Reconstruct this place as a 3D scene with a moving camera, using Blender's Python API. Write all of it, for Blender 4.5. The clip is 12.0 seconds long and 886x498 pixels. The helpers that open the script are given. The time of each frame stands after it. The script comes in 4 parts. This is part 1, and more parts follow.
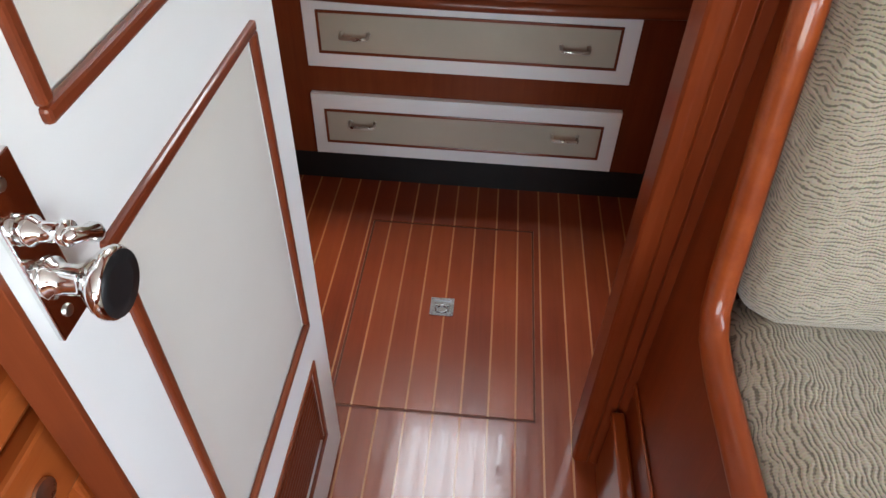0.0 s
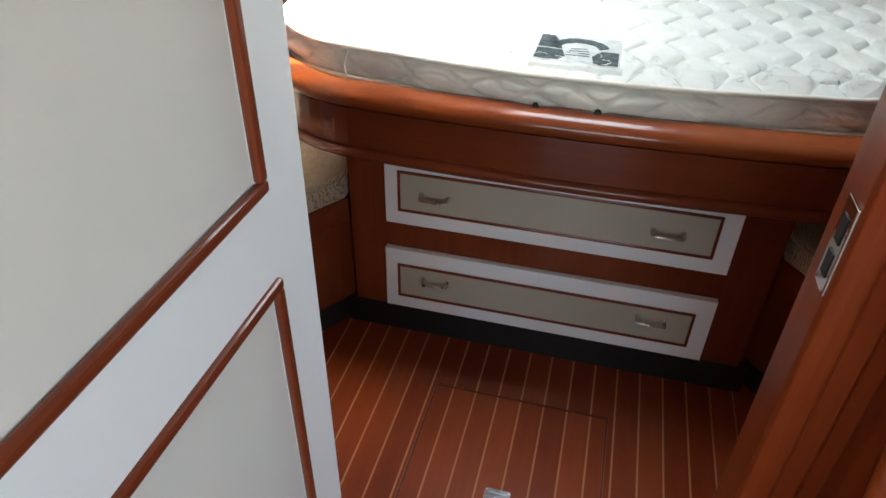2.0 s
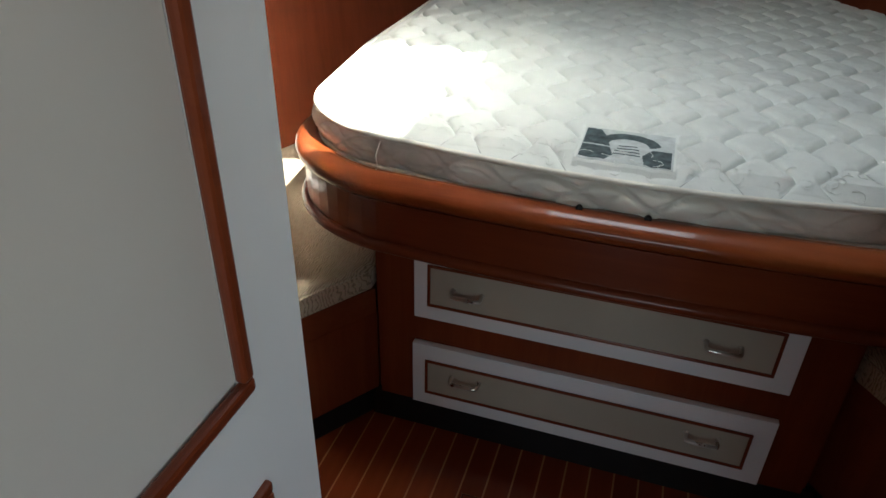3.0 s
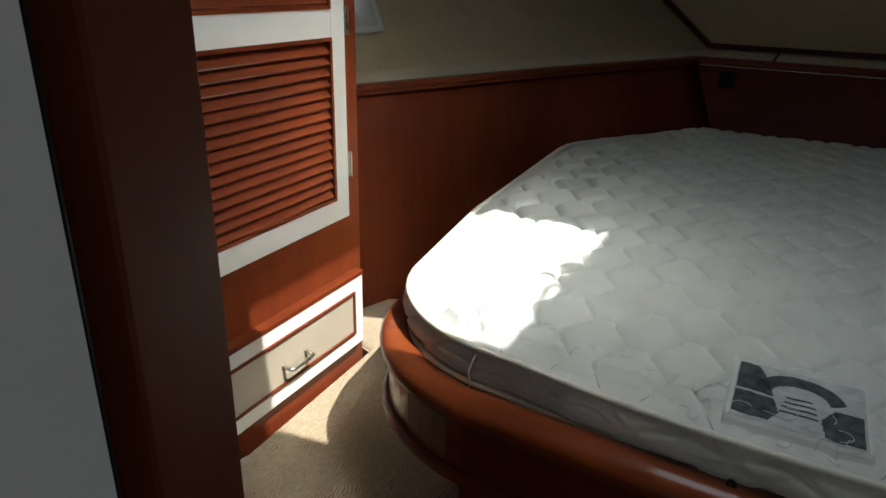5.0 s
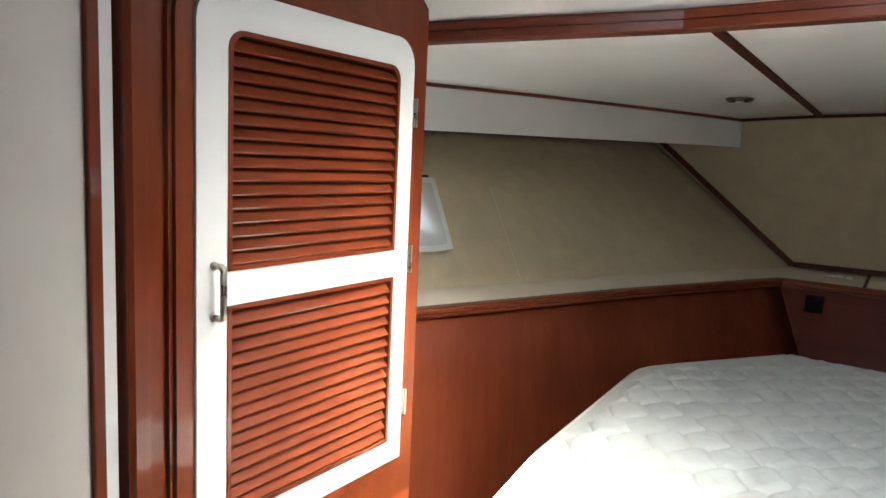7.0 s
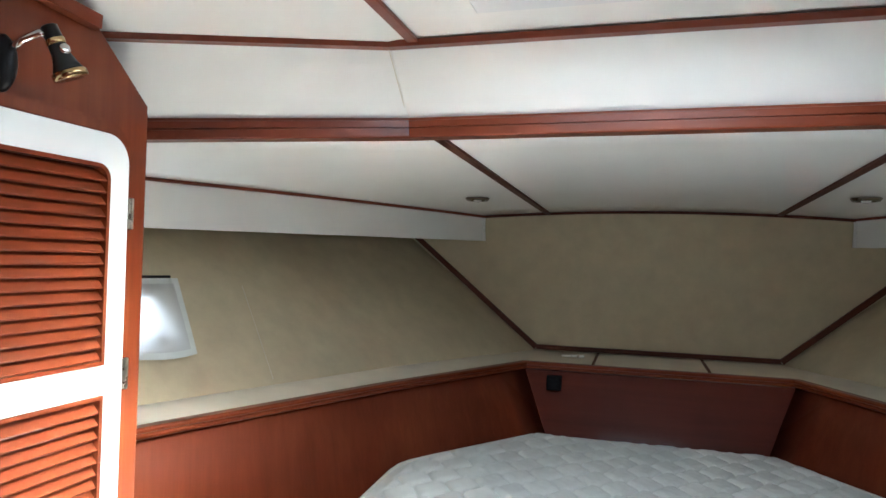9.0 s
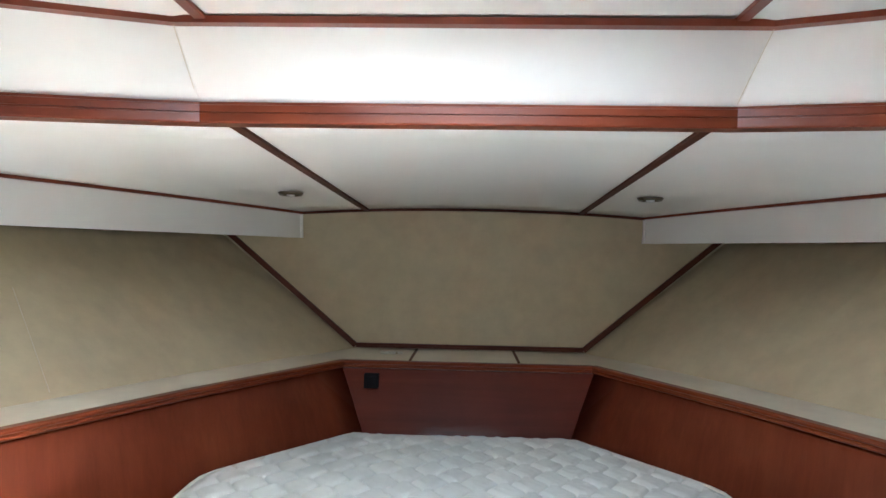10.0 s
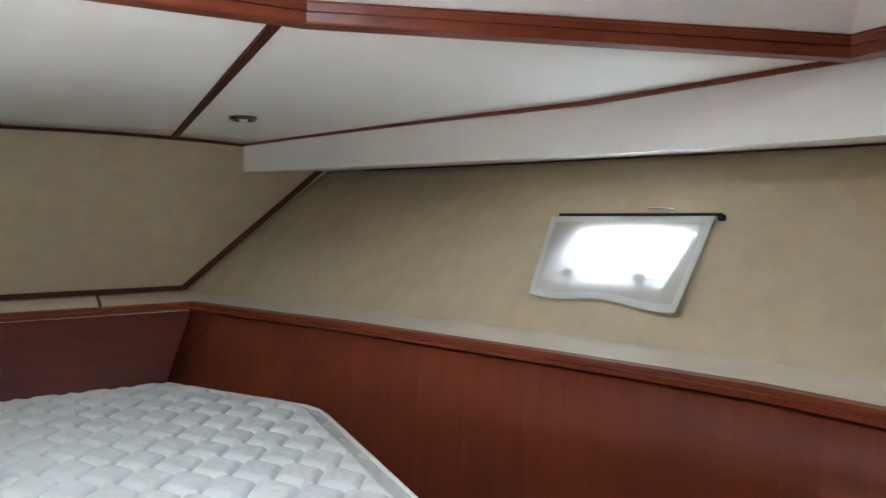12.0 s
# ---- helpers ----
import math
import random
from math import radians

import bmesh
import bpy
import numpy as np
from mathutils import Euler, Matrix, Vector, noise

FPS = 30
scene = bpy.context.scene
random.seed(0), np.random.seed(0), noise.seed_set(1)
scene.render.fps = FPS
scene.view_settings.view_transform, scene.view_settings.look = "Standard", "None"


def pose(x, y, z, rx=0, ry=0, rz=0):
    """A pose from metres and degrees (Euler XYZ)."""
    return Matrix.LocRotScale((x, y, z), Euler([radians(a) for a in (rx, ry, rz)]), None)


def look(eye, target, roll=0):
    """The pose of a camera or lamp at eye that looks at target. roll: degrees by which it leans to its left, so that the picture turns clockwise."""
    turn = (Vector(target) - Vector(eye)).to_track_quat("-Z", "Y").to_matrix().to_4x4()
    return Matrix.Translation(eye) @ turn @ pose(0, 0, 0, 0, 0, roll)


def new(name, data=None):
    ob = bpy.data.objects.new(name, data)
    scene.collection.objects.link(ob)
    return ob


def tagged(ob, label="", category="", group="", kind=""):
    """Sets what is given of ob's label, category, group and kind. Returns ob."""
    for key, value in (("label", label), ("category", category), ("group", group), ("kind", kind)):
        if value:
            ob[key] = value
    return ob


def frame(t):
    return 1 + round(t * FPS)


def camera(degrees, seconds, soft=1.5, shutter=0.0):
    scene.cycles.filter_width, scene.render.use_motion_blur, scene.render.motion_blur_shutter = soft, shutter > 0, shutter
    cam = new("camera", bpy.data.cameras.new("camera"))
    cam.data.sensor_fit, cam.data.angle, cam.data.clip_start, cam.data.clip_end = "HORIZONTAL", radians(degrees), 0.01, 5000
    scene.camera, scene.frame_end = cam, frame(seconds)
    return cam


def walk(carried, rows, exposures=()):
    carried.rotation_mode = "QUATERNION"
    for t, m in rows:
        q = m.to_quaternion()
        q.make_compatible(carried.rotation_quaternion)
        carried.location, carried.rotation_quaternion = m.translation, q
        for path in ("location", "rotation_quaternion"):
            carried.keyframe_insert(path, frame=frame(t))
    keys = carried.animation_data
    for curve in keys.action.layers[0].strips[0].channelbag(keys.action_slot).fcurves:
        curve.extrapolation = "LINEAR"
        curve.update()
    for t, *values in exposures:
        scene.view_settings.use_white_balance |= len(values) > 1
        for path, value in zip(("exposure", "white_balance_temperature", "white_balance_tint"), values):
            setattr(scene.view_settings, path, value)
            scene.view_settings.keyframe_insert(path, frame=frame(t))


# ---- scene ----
cam = camera(66.7, 12.0)
PATH = [
    (0, (0.076, 1.26, 1.259), (-0.025, 2.705, -0.119), 1.6),
    (0.5, (0.097, 1.309, 1.274), (-0.08, 2.766, -0.085), 1.5),
    (1, (0.129, 1.362, 1.29), (-0.133, 2.855, -0.014), 1.4),
    (1.5, (0.117, 1.404, 1.314), (-0.208, 2.943, 0.079), 1.2),
    (2, (0.09, 1.467, 1.332), (-0.302, 3.047, 0.169), 1.2),
    (2.5, (0.072, 1.545, 1.351), (-0.388, 3.15, 0.249), 1.2),
    (4.5, (-0.033, 1.826, 1.392), (-0.758, 3.495, 0.562), 1.3),
    (5, (-0.063, 1.907, 1.425), (-0.917, 3.55, 0.67), 1.6),
    (5.5, (-0.087, 1.961, 1.456), (-1.064, 3.58, 0.804), 1.9),
    (6, (-0.098, 1.983, 1.494), (-1.167, 3.596, 0.987), 1.9),
    (6.5, (-0.106, 2.001, 1.522), (-1.232, 3.611, 1.144), 2.0),
    (8.3, (-0.036, 2.061, 1.576), (-0.893, 3.868, 1.573), 1.9),
    (8.5, (-0.025, 2.064, 1.572), (-0.798, 3.909, 1.587), 1.7),
    (9, (-0.013, 2.083, 1.568), (-0.574, 4.003, 1.603), 1.6),
    (9.5, (0.016, 2.115, 1.564), (-0.31, 4.088, 1.605), 1.4),
    (10, (0.057, 2.145, 1.558), (-0.022, 4.143, 1.603), 1.1),
    (10.5, (0.098, 2.176, 1.562), (0.273, 4.167, 1.604), 0.8),
    (11, (0.141, 2.201, 1.548), (0.613, 4.145, 1.577), 0.6),
    (11.5, (0.189, 2.231, 1.519), (0.933, 4.087, 1.51), 0.1),
    (12, (0.216, 2.271, 1.466), (1.171, 4.025, 1.366), -0.3),
]
EXPOSURES = [(0, 3.95, 6800, 10), (0.5, 4.05, 6800, 10), (1.0, 4.2, 6800, 10), (1.5, 4.1, 6750, 10), (2.0, 3.4, 6550, 7), (2.5, 2.75, 6500, 6),
             (4.5, 1.05, 6400, 4), (5.0, 0.7, 6400, 5), (5.5, 0.62, 6420, 5), (6.0, 1.05, 6450, 8), (6.5, 2.05, 6500, 10), (8.5, 3.12, 5950, 7), (9.5, 3.42, 5950, 9), (10.5, 3.85, 6000, 10.5), (11, 3.8, 6000, 11), (12, 3.65, 6100, 10)]
walk(cam, [(t, look(eye, goal, roll)) for t, eye, goal, roll in PATH], EXPOSURES)

# ---- world, sun and large lights ----
SUN_FROM = Vector((0.557, -0.08, 1.0)).normalized()
world = bpy.data.worlds.new("sky")
scene.world = world
world.use_nodes = True
wn = world.node_tree.nodes
sky = wn.new("ShaderNodeTexSky")
sky.sky_type = "NISHITA"
sky.sun_disc = False
sky.sun_elevation = math.asin(SUN_FROM.z)
sky.sun_rotation = math.atan2(SUN_FROM.x, SUN_FROM.y)
wn["Background"].inputs["Strength"].default_value = 0.09
world.node_tree.links.new(sky.outputs["Color"], wn["Background"].inputs["Color"])

sun_data = bpy.data.lights.new("sun", "SUN")
sun_data.energy, sun_data.angle, sun_data.color = 5.0, radians(0.6), (1.0, 0.95, 0.87)
sun = new("sun", sun_data)
sun.matrix_world = look(SUN_FROM * 20, (0, 0, 0))


def sky_lamp(name, eye, target, sx, sy, watts, color=(0.86, 0.93, 1.0)):
    """Daylight in a window's opening."""
    data = bpy.data.lights.new(name, "AREA")
    data.shape, data.size, data.size_y, data.energy, data.color = "RECTANGLE", sx, sy, watts, color
    ob = new(name, data)
    ob.matrix_world = look(eye, target)
    return ob


sky_lamp("hatch_daylight", (0.02, 3.05, 2.19), (0.02, 3.05, 0), 0.59, 0.62, 1.75)
sky_lamp("saloon_window_daylight", (0.2, -1.72, 1.35), (0.2, 2.0, 1.0), 2.4, 0.9, 4.0)
sky_lamp("saloon_side_daylight", (1.72, 0.3, 1.5), (-0.3, 1.3, 0.6), 1.8, 0.55, 2.0)


# ---- materials ----
def base_mat(name):
    m = bpy.data.materials.new(name)
    m.use_nodes = True
    return m, m.node_tree.nodes, m.node_tree.links, m.node_tree.nodes["Principled BSDF"]


def ramp(nodes, stops):
    r = nodes.new("ShaderNodeValToRGB")
    while len(r.color_ramp.elements) < len(stops):
        r.color_ramp.elements.new(0.5)
    for e, (p, c) in zip(r.color_ramp.elements, stops):
        e.position, e.color = p, (*c, 1.0)
    return r


def coords(nodes, links, scale):
    tc = nodes.new("ShaderNodeTexCoord")
    mp = nodes.new("ShaderNodeMapping")
    mp.inputs["Scale"].default_value = scale
    links.new(tc.outputs["Object"], mp.inputs["Vector"])
    return mp


def noise_tex(nodes, links, vec, scale, detail=4.0, rough=0.55, distortion=0.0):
    n = nodes.new("ShaderNodeTexNoise")
    n.inputs["Scale"].default_value, n.inputs["Detail"].default_value = scale, detail
    n.inputs["Roughness"].default_value, n.inputs["Distortion"].default_value = rough, distortion
    links.new(vec.outputs["Vector"], n.inputs["Vector"])
    return n


def bump(nodes, links, height, bsdf, strength, distance):
    b = nodes.new("ShaderNodeBump")
    b.inputs["Strength"].default_value, b.inputs["Distance"].default_value = strength, distance
    links.new(height, b.inputs["Height"])
    links.new(b.outputs["Normal"], bsdf.inputs["Normal"])


def wood(name, dark, mid, light, axis, rough=0.34, coat=0.38, vary=0.0, spec=0.16):
    """Varnished wood with its grain along an axis."""
    m, n, l, p = base_mat(name)
    s = [9.0, 9.0, 9.0]
    s[axis] = 0.5
    mp = coords(n, l, s)
    grain = noise_tex(n, l, mp, 3.0, 6.0, 0.6, 0.35)
    blot = noise_tex(n, l, coords(n, l, (1, 1, 1)), 2.3, 3.0, 0.5)
    fine = noise_tex(n, l, mp, 22.0, 3.0, 0.6)
    mix = n.new("ShaderNodeMath")
    mix.operation = "MULTIPLY_ADD"
    mix.inputs[1].default_value = 0.55
    l.new(blot.outputs["Fac"], mix.inputs[0])
    half = n.new("ShaderNodeMath")
    half.operation = "MULTIPLY_ADD"
    half.inputs[1].default_value = 0.34
    l.new(grain.outputs["Fac"], half.inputs[0])
    sub = n.new("ShaderNodeMath")
    sub.operation = "MULTIPLY_ADD"
    sub.inputs[1].default_value, sub.inputs[2].default_value = 0.09, 0.015
    l.new(fine.outputs["Fac"], sub.inputs[0])
    l.new(sub.outputs[0], half.inputs[2])
    l.new(half.outputs[0], mix.inputs[2])
    out = mix.outputs[0]
    if vary:
        info = n.new("ShaderNodeObjectInfo")
        add = n.new("ShaderNodeMath")
        add.operation = "MULTIPLY_ADD"
        add.inputs[1].default_value = vary
        l.new(info.outputs["Random"], add.inputs[0])
        l.new(out, add.inputs[2])
        out = add.outputs[0]
    r = ramp(n, [(0.28, dark), (0.5, mid), (0.75, light)])
    l.new(out, r.inputs["Fac"])
    l.new(r.outputs["Color"], p.inputs["Base Color"])
    rr = n.new("ShaderNodeMapRange")
    rr.inputs["To Min"].default_value, rr.inputs["To Max"].default_value = rough - 0.06, rough + 0.1
    l.new(blot.outputs["Fac"], rr.inputs["Value"])
    l.new(rr.outputs[0], p.inputs["Roughness"])
    p.inputs["Coat Weight"].default_value, p.inputs["Coat Roughness"].default_value = coat, 0.07
    p.inputs["Specular IOR Level"].default_value = spec
    if vary:
        scuff = n.new("ShaderNodeMapRange")
        scuff.inputs["From Min"].default_value, scuff.inputs["From Max"].default_value = 0.38, 0.66
        scuff.inputs["To Min"].default_value, scuff.inputs["To Max"].default_value = 0.03, 0.26
        l.new(noise_tex(n, l, coords(n, l, (60, 7, 7)), 1.0, 5.0, 0.7).outputs["Fac"], scuff.inputs["Value"])
        l.new(scuff.outputs[0], p.inputs["Coat Roughness"])
    bump(n, l, fine.outputs["Fac"], p, 0.05, 0.002)
    return m


def painted(name, color, rough=0.45, mottle=0.05, scale=6.0, fine=120.0, relief=0.08):
    """Paint, laminate or vinyl with faint uneven tone and texture."""
    m, n, l, p = base_mat(name)
    mp = coords(n, l, (1, 1, 1))
    big = noise_tex(n, l, mp, scale, 4.0)
    small = noise_tex(n, l, mp, fine, 2.0)
    lo = tuple(c * (1 - 2 * mottle) for c in color)
    hi = tuple(min(1.0, c * (1 + mottle)) for c in color)
    r = ramp(n, [(0.3, lo), (0.7, hi)])
    l.new(big.outputs["Fac"], r.inputs["Fac"])
    l.new(r.outputs["Color"], p.inputs["Base Color"])
    p.inputs["Roughness"].default_value = rough
    bump(n, l, small.outputs["Fac"], p, relief, 0.001)
    return m


def chrome(name, color, rough):
    m, n, l, p = base_mat(name)
    p.inputs["Metallic"].default_value = 1.0
    mp = coords(n, l, (1, 1, 1))
    sm = noise_tex(n, l, mp, 40.0, 3.0)
    r = ramp(n, [(0.3, tuple(c * 0.85 for c in color)), (0.7, color)])
    l.new(sm.outputs["Fac"], r.inputs["Fac"])
    l.new(r.outputs["Color"], p.inputs["Base Color"])
    rr = n.new("ShaderNodeMapRange")
    rr.inputs["To Min"].default_value, rr.inputs["To Max"].default_value = rough * 0.6, rough * 1.5
    l.new(sm.outputs["Fac"], rr.inputs["Value"])
    l.new(rr.outputs[0], p.inputs["Roughness"])
    return m


def woven(name, pale, dark, axis, pitch=0.0075):
    """Chenille upholstery with wavy broken dark lines running along an axis."""
    m, n, l, p = base_mat(name)
    warp = noise_tex(n, l, coords(n, l, (1, 1, 1)), 11.0, 3.0)
    s = [1.0, 1.0, 1.0]
    off = n.new("ShaderNodeVectorMath")
    off.operation = "MULTIPLY_ADD"
    off.inputs[1].default_value = (0.055, 0.055, 0.055)
    l.new(warp.outputs["Color"], off.inputs[0])
    l.new(coords(n, l, s).outputs["Vector"], off.inputs[2])
    wave = n.new("ShaderNodeTexWave")
    wave.wave_type, wave.bands_direction = "BANDS", "X" if axis == 1 else "Z"
    wave.inputs["Scale"].default_value = 0.314 / pitch
    wave.inputs["Distortion"].default_value = 0.0
    l.new(off.outputs["Vector"], wave.inputs["Vector"])
    s = [150.0, 150.0, 150.0]
    s[axis] = 60.0
    brk = noise_tex(n, l, coords(n, l, s), 1.0, 2.0)
    knit = noise_tex(n, l, coords(n, l, (1, 1, 1)), 380.0, 2.0)
    add = n.new("ShaderNodeMath")
    add.operation = "MULTIPLY_ADD"
    add.inputs[1].default_value = 1.5
    l.new(brk.outputs["Fac"], add.inputs[0])
    l.new(wave.outputs["Fac"], add.inputs[2])
    cross = n.new("ShaderNodeTexWave")
    cross.wave_type, cross.bands_direction = "BANDS", "Y" if axis == 1 else "X"
    cross.inputs["Scale"].default_value = 0.314 / 0.0042
    l.new(off.outputs["Vector"], cross.inputs["Vector"])
    weft = n.new("ShaderNodeMath")
    weft.operation = "MULTIPLY_ADD"
    weft.inputs[1].default_value = 0.22
    l.new(cross.outputs["Fac"], weft.inputs[0])
    l.new(add.outputs[0], weft.inputs[2])
    r = ramp(n, [(0.43, dark), (0.62, pale)])
    half = n.new("ShaderNodeMath")
    half.operation = "MULTIPLY"
    half.inputs[1].default_value = 0.5
    l.new(weft.outputs[0], half.inputs[0])
    l.new(half.outputs[0], r.inputs["Fac"])
    mixc = n.new("ShaderNodeMix")
    mixc.data_type, mixc.blend_type = "RGBA", "MULTIPLY"
    mixc.inputs["Factor"].default_value = 0.45
    l.new(r.outputs["Color"], mixc.inputs["A"])
    l.new(knit.outputs["Color"], mixc.inputs["B"])
    l.new(mixc.outputs["Result"], p.inputs["Base Color"])
    p.inputs["Roughness"].default_value = 0.95
    p.inputs["Sheen Weight"].default_value = 0.2
    bump(n, l, half.outputs[0], p, 0.5, 0.003)
    return m


D, MI, LI = (0.088, 0.0155, 0.0055), (0.155, 0.031, 0.0105), (0.235, 0.056, 0.018)
WOOD_X = wood("varnished_mahogany_across", D, MI, LI, 0)
WOOD_Y = wood("varnished_mahogany_along", D, MI, LI, 1)
WOOD_Z = wood("varnished_mahogany_upright", D, MI, LI, 2)
VENEER = wood("mahogany_veneer", (0.072, 0.0135, 0.0052), (0.128, 0.0262, 0.0105), (0.19, 0.045, 0.0175), 2, 0.46, 0.06, 0.0, 0.12)
HEADWOOD = wood("dark_red_mahogany", (0.058, 0.0105, 0.0055), (0.090, 0.0165, 0.0088), (0.122, 0.024, 0.0120), 0, 0.45, 0.03, 0.0, 0.12)
PLANK = wood("teak_plank", (0.095, 0.0140, 0.0042), (0.165, 0.0265, 0.0078), (0.24, 0.046, 0.013), 1, 0.30, 0.5, 0.2)


# left jamb only: matt mahogany, its brown lowered for the shade in the doorway
SHADED_JAMB_WOOD = wood("matt_shade_darkened_mahogany", (0.065, 0.012, 0.0035), (0.105, 0.0205, 0.0060), (0.15, 0.034, 0.010), 2, 0.6, 0.0, 0.0, 0.08)
SD, SM, SL = (0.095, 0.0135, 0.0030), (0.21, 0.036, 0.0074), (0.34, 0.076, 0.0165)
SALOON_Y = wood("orange_mahogany_along", SD, SM, SL, 1, 0.28, 0.42, 0.0, 0.16)
SALOON_Z = wood("orange_mahogany_upright", SD, (0.145, 0.0215, 0.0052), (0.25, 0.048, 0.0115), 2, 0.32, 0.16, 0.0, 0.12)
# cabinet's orange is raised to carry the strong light that falls on it
LIT_CABINET_WOOD = wood("light_raised_orange_mahogany", (0.17, 0.030, 0.006), (0.31, 0.066, 0.0135), (0.42, 0.105, 0.022), 1, 0.3, 0.4, 0.0, 0.2)
BEAMWOOD = wood("satin_mahogany_fascia", D, (0.165, 0.034, 0.0135), (0.25, 0.060, 0.024), 0, 0.38, 0.3)
BEAMWOOD.node_tree.nodes["Principled BSDF"].inputs["Coat Roughness"].default_value = 0.28
RAILWOOD = wood("glossy_orange_mahogany_rail", (0.10, 0.019, 0.0055), (0.215, 0.047, 0.0125), (0.32, 0.085, 0.023), 0, 0.3, 0.5)
HOLLY = wood("pale_holly_inlay", (0.30, 0.115, 0.045), (0.40, 0.165, 0.068), (0.48, 0.215, 0.095), 1, 0.3)
DARKWOOD = wood("dark_stain_and_louvre_shade", (0.05, 0.013, 0.006), (0.085, 0.022, 0.01), (0.13, 0.035, 0.016), 0, 0.55, 0.0, 0.0, 0.2)
TRIMWOOD = wood("red_brown_batten", (0.12, 0.024, 0.012), (0.19, 0.042, 0.02), (0.26, 0.065, 0.03), 0, 0.3)
WHITE = painted("white_laminate", (0.80, 0.80, 0.78), 0.35, 0.015, 3.0, 200.0, 0.03)
CREAM = painted("beige_vinyl_inlay", (0.43, 0.38, 0.295), 0.55, 0.05, 4.0, 260.0, 0.12)
PALE = painted("pale_grey_cream_panel", (0.66, 0.625, 0.565), 0.5, 0.035, 3.0, 240.0, 0.1)
HEADLINER = painted("white_vinyl_headliner", (0.84, 0.83, 0.80), 0.6, 0.02, 2.0, 300.0, 0.15)
LINING = painted("beige_wall_vinyl", (0.53, 0.445, 0.295), 0.7, 0.05, 11.0, 160.0, 0.25)
LEDGE = painted("pale_ledge_vinyl", (0.66, 0.60, 0.48), 0.6, 0.05, 5.0, 180.0, 0.15)
BLACK = painted("black_toe_kick_vinyl", (0.012, 0.012, 0.012), 0.4, 0.2, 8.0)
BLACKPL = painted("black_plastic", (0.012, 0.012, 0.013), 0.38, 0.1, 20.0)
BLACKPL.node_tree.nodes["Principled BSDF"].inputs["Specular IOR Level"].default_value = 0.22
SOCKET = painted("matt_black_plastic", (0.008, 0.008, 0.009), 0.75, 0.1, 20.0)
SOCKET.node_tree.nodes["Principled BSDF"].inputs["Specular IOR Level"].default_value = 0.1
CHROME = chrome("polished_chrome", (0.86, 0.86, 0.85), 0.08)
SATIN = chrome("satin_chrome", (0.72, 0.75, 0.78), 0.16)
NICKEL = chrome("brushed_nickel", (0.60, 0.57, 0.50), 0.28)
TARNISHED = chrome("tarnished_bronze", (0.20, 0.165, 0.12), 0.3)
BRASS = chrome("worn_brass", (0.62, 0.45, 0.22), 0.2)
TICKING = painted("white_quilted_ticking", (0.65, 0.675, 0.645), 0.75, 0.04, 7.0, 320.0, 0.3)
BORDER = painted("soiled_cream_ticking", (0.74, 0.73, 0.65), 0.8, 0.13, 8.0, 260.0, 0.3)
# stitching, greyer than the ticking to draw the shade in the pinched creases
SEAM_SHADE = painted("thread_and_crease_shade", (0.40, 0.42, 0.405), 0.85, 0.1, 60.0)
PIPING = painted("cream_edge_tape", (0.70, 0.68, 0.60), 0.8, 0.05, 30.0)
LABELPALE = painted("grey_label_cloth", (0.50, 0.535, 0.53), 0.8, 0.12, 40.0)
LABELDARK = painted("dark_woven_label", (0.055, 0.083, 0.090), 0.7, 0.35, 60.0)
SEATFAB = woven("striped_chenille_seat", (0.50, 0.44, 0.335), (0.185, 0.16, 0.118), 1, 0.0056)
BACKFAB = woven("striped_chenille_back", (0.45, 0.385, 0.285), (0.18, 0.154, 0.11), 0, 0.0048)
SEATTAN = woven("tan_chenille", (0.60, 0.48, 0.325), (0.30, 0.225, 0.135), 1, 0.0058)
HULLMAT = painted("white_gelcoat", (0.75, 0.76, 0.76), 0.3, 0.03)


def glass_mat():
    m, n, l, p = base_mat("clear_glazing")
    p.inputs["Transmission Weight"].default_value = 1.0
    p.inputs["Roughness"].default_value = 0.02
    p.inputs["IOR"].default_value = 1.45
    return m


def cloth_mat():
    m, n, l, p = base_mat("sheer_white_blind")
    p.inputs["Base Color"].default_value = (0.82, 0.82, 0.8, 1)
    p.inputs["Roughness"].default_value = 0.9
    tr = n.new("ShaderNodeBsdfTranslucent")
    tr.inputs["Color"].default_value = (0.8, 0.82, 0.84, 1)
    clear = n.new("ShaderNodeBsdfTransparent")
    mix, mix2 = n.new("ShaderNodeMixShader"), n.new("ShaderNodeMixShader")
    mix.inputs["Fac"].default_value, mix2.inputs["Fac"].default_value = 0.45, 0.35
    l.new(p.outputs[0], mix.inputs[1])
    l.new(tr.outputs[0], mix.inputs[2])
    l.new(mix.outputs[0], mix2.inputs[1])
    l.new(clear.outputs[0], mix2.inputs[2])
    l.new(mix2.outputs[0], n["Material Output"].inputs["Surface"])
    return m


def water_mat():
    m, n, l, p = base_mat("harbour_water")
    p.inputs["Base Color"].default_value = (0.03, 0.06, 0.07, 1)
    p.inputs["Roughness"].default_value = 0.09
    w = noise_tex(n, l, coords(n, l, (1, 1, 1)), 1.2, 5.0)
    bump(n, l, w.outputs["Fac"], p, 0.5, 0.1)
    return m


GLASS, CLOTH, BULB, WATER = glass_mat(), cloth_mat(), painted("frosted_bulb", (0.8, 0.8, 0.78), 0.2, 0.02), water_mat()


# ---- mesh helpers ----
def thing(name, at=(0, 0, 0), label="", category="", group="", kind=""):
    ob = new(name)
    ob.location = at
    ob.empty_display_size = 0.1
    return tagged(ob, label, category, group, kind)


def finish(bm, name, mat, smooth=False):
    bmesh.ops.recalc_face_normals(bm, faces=bm.faces[:])
    me = bpy.data.meshes.new(name)
    bm.to_mesh(me)
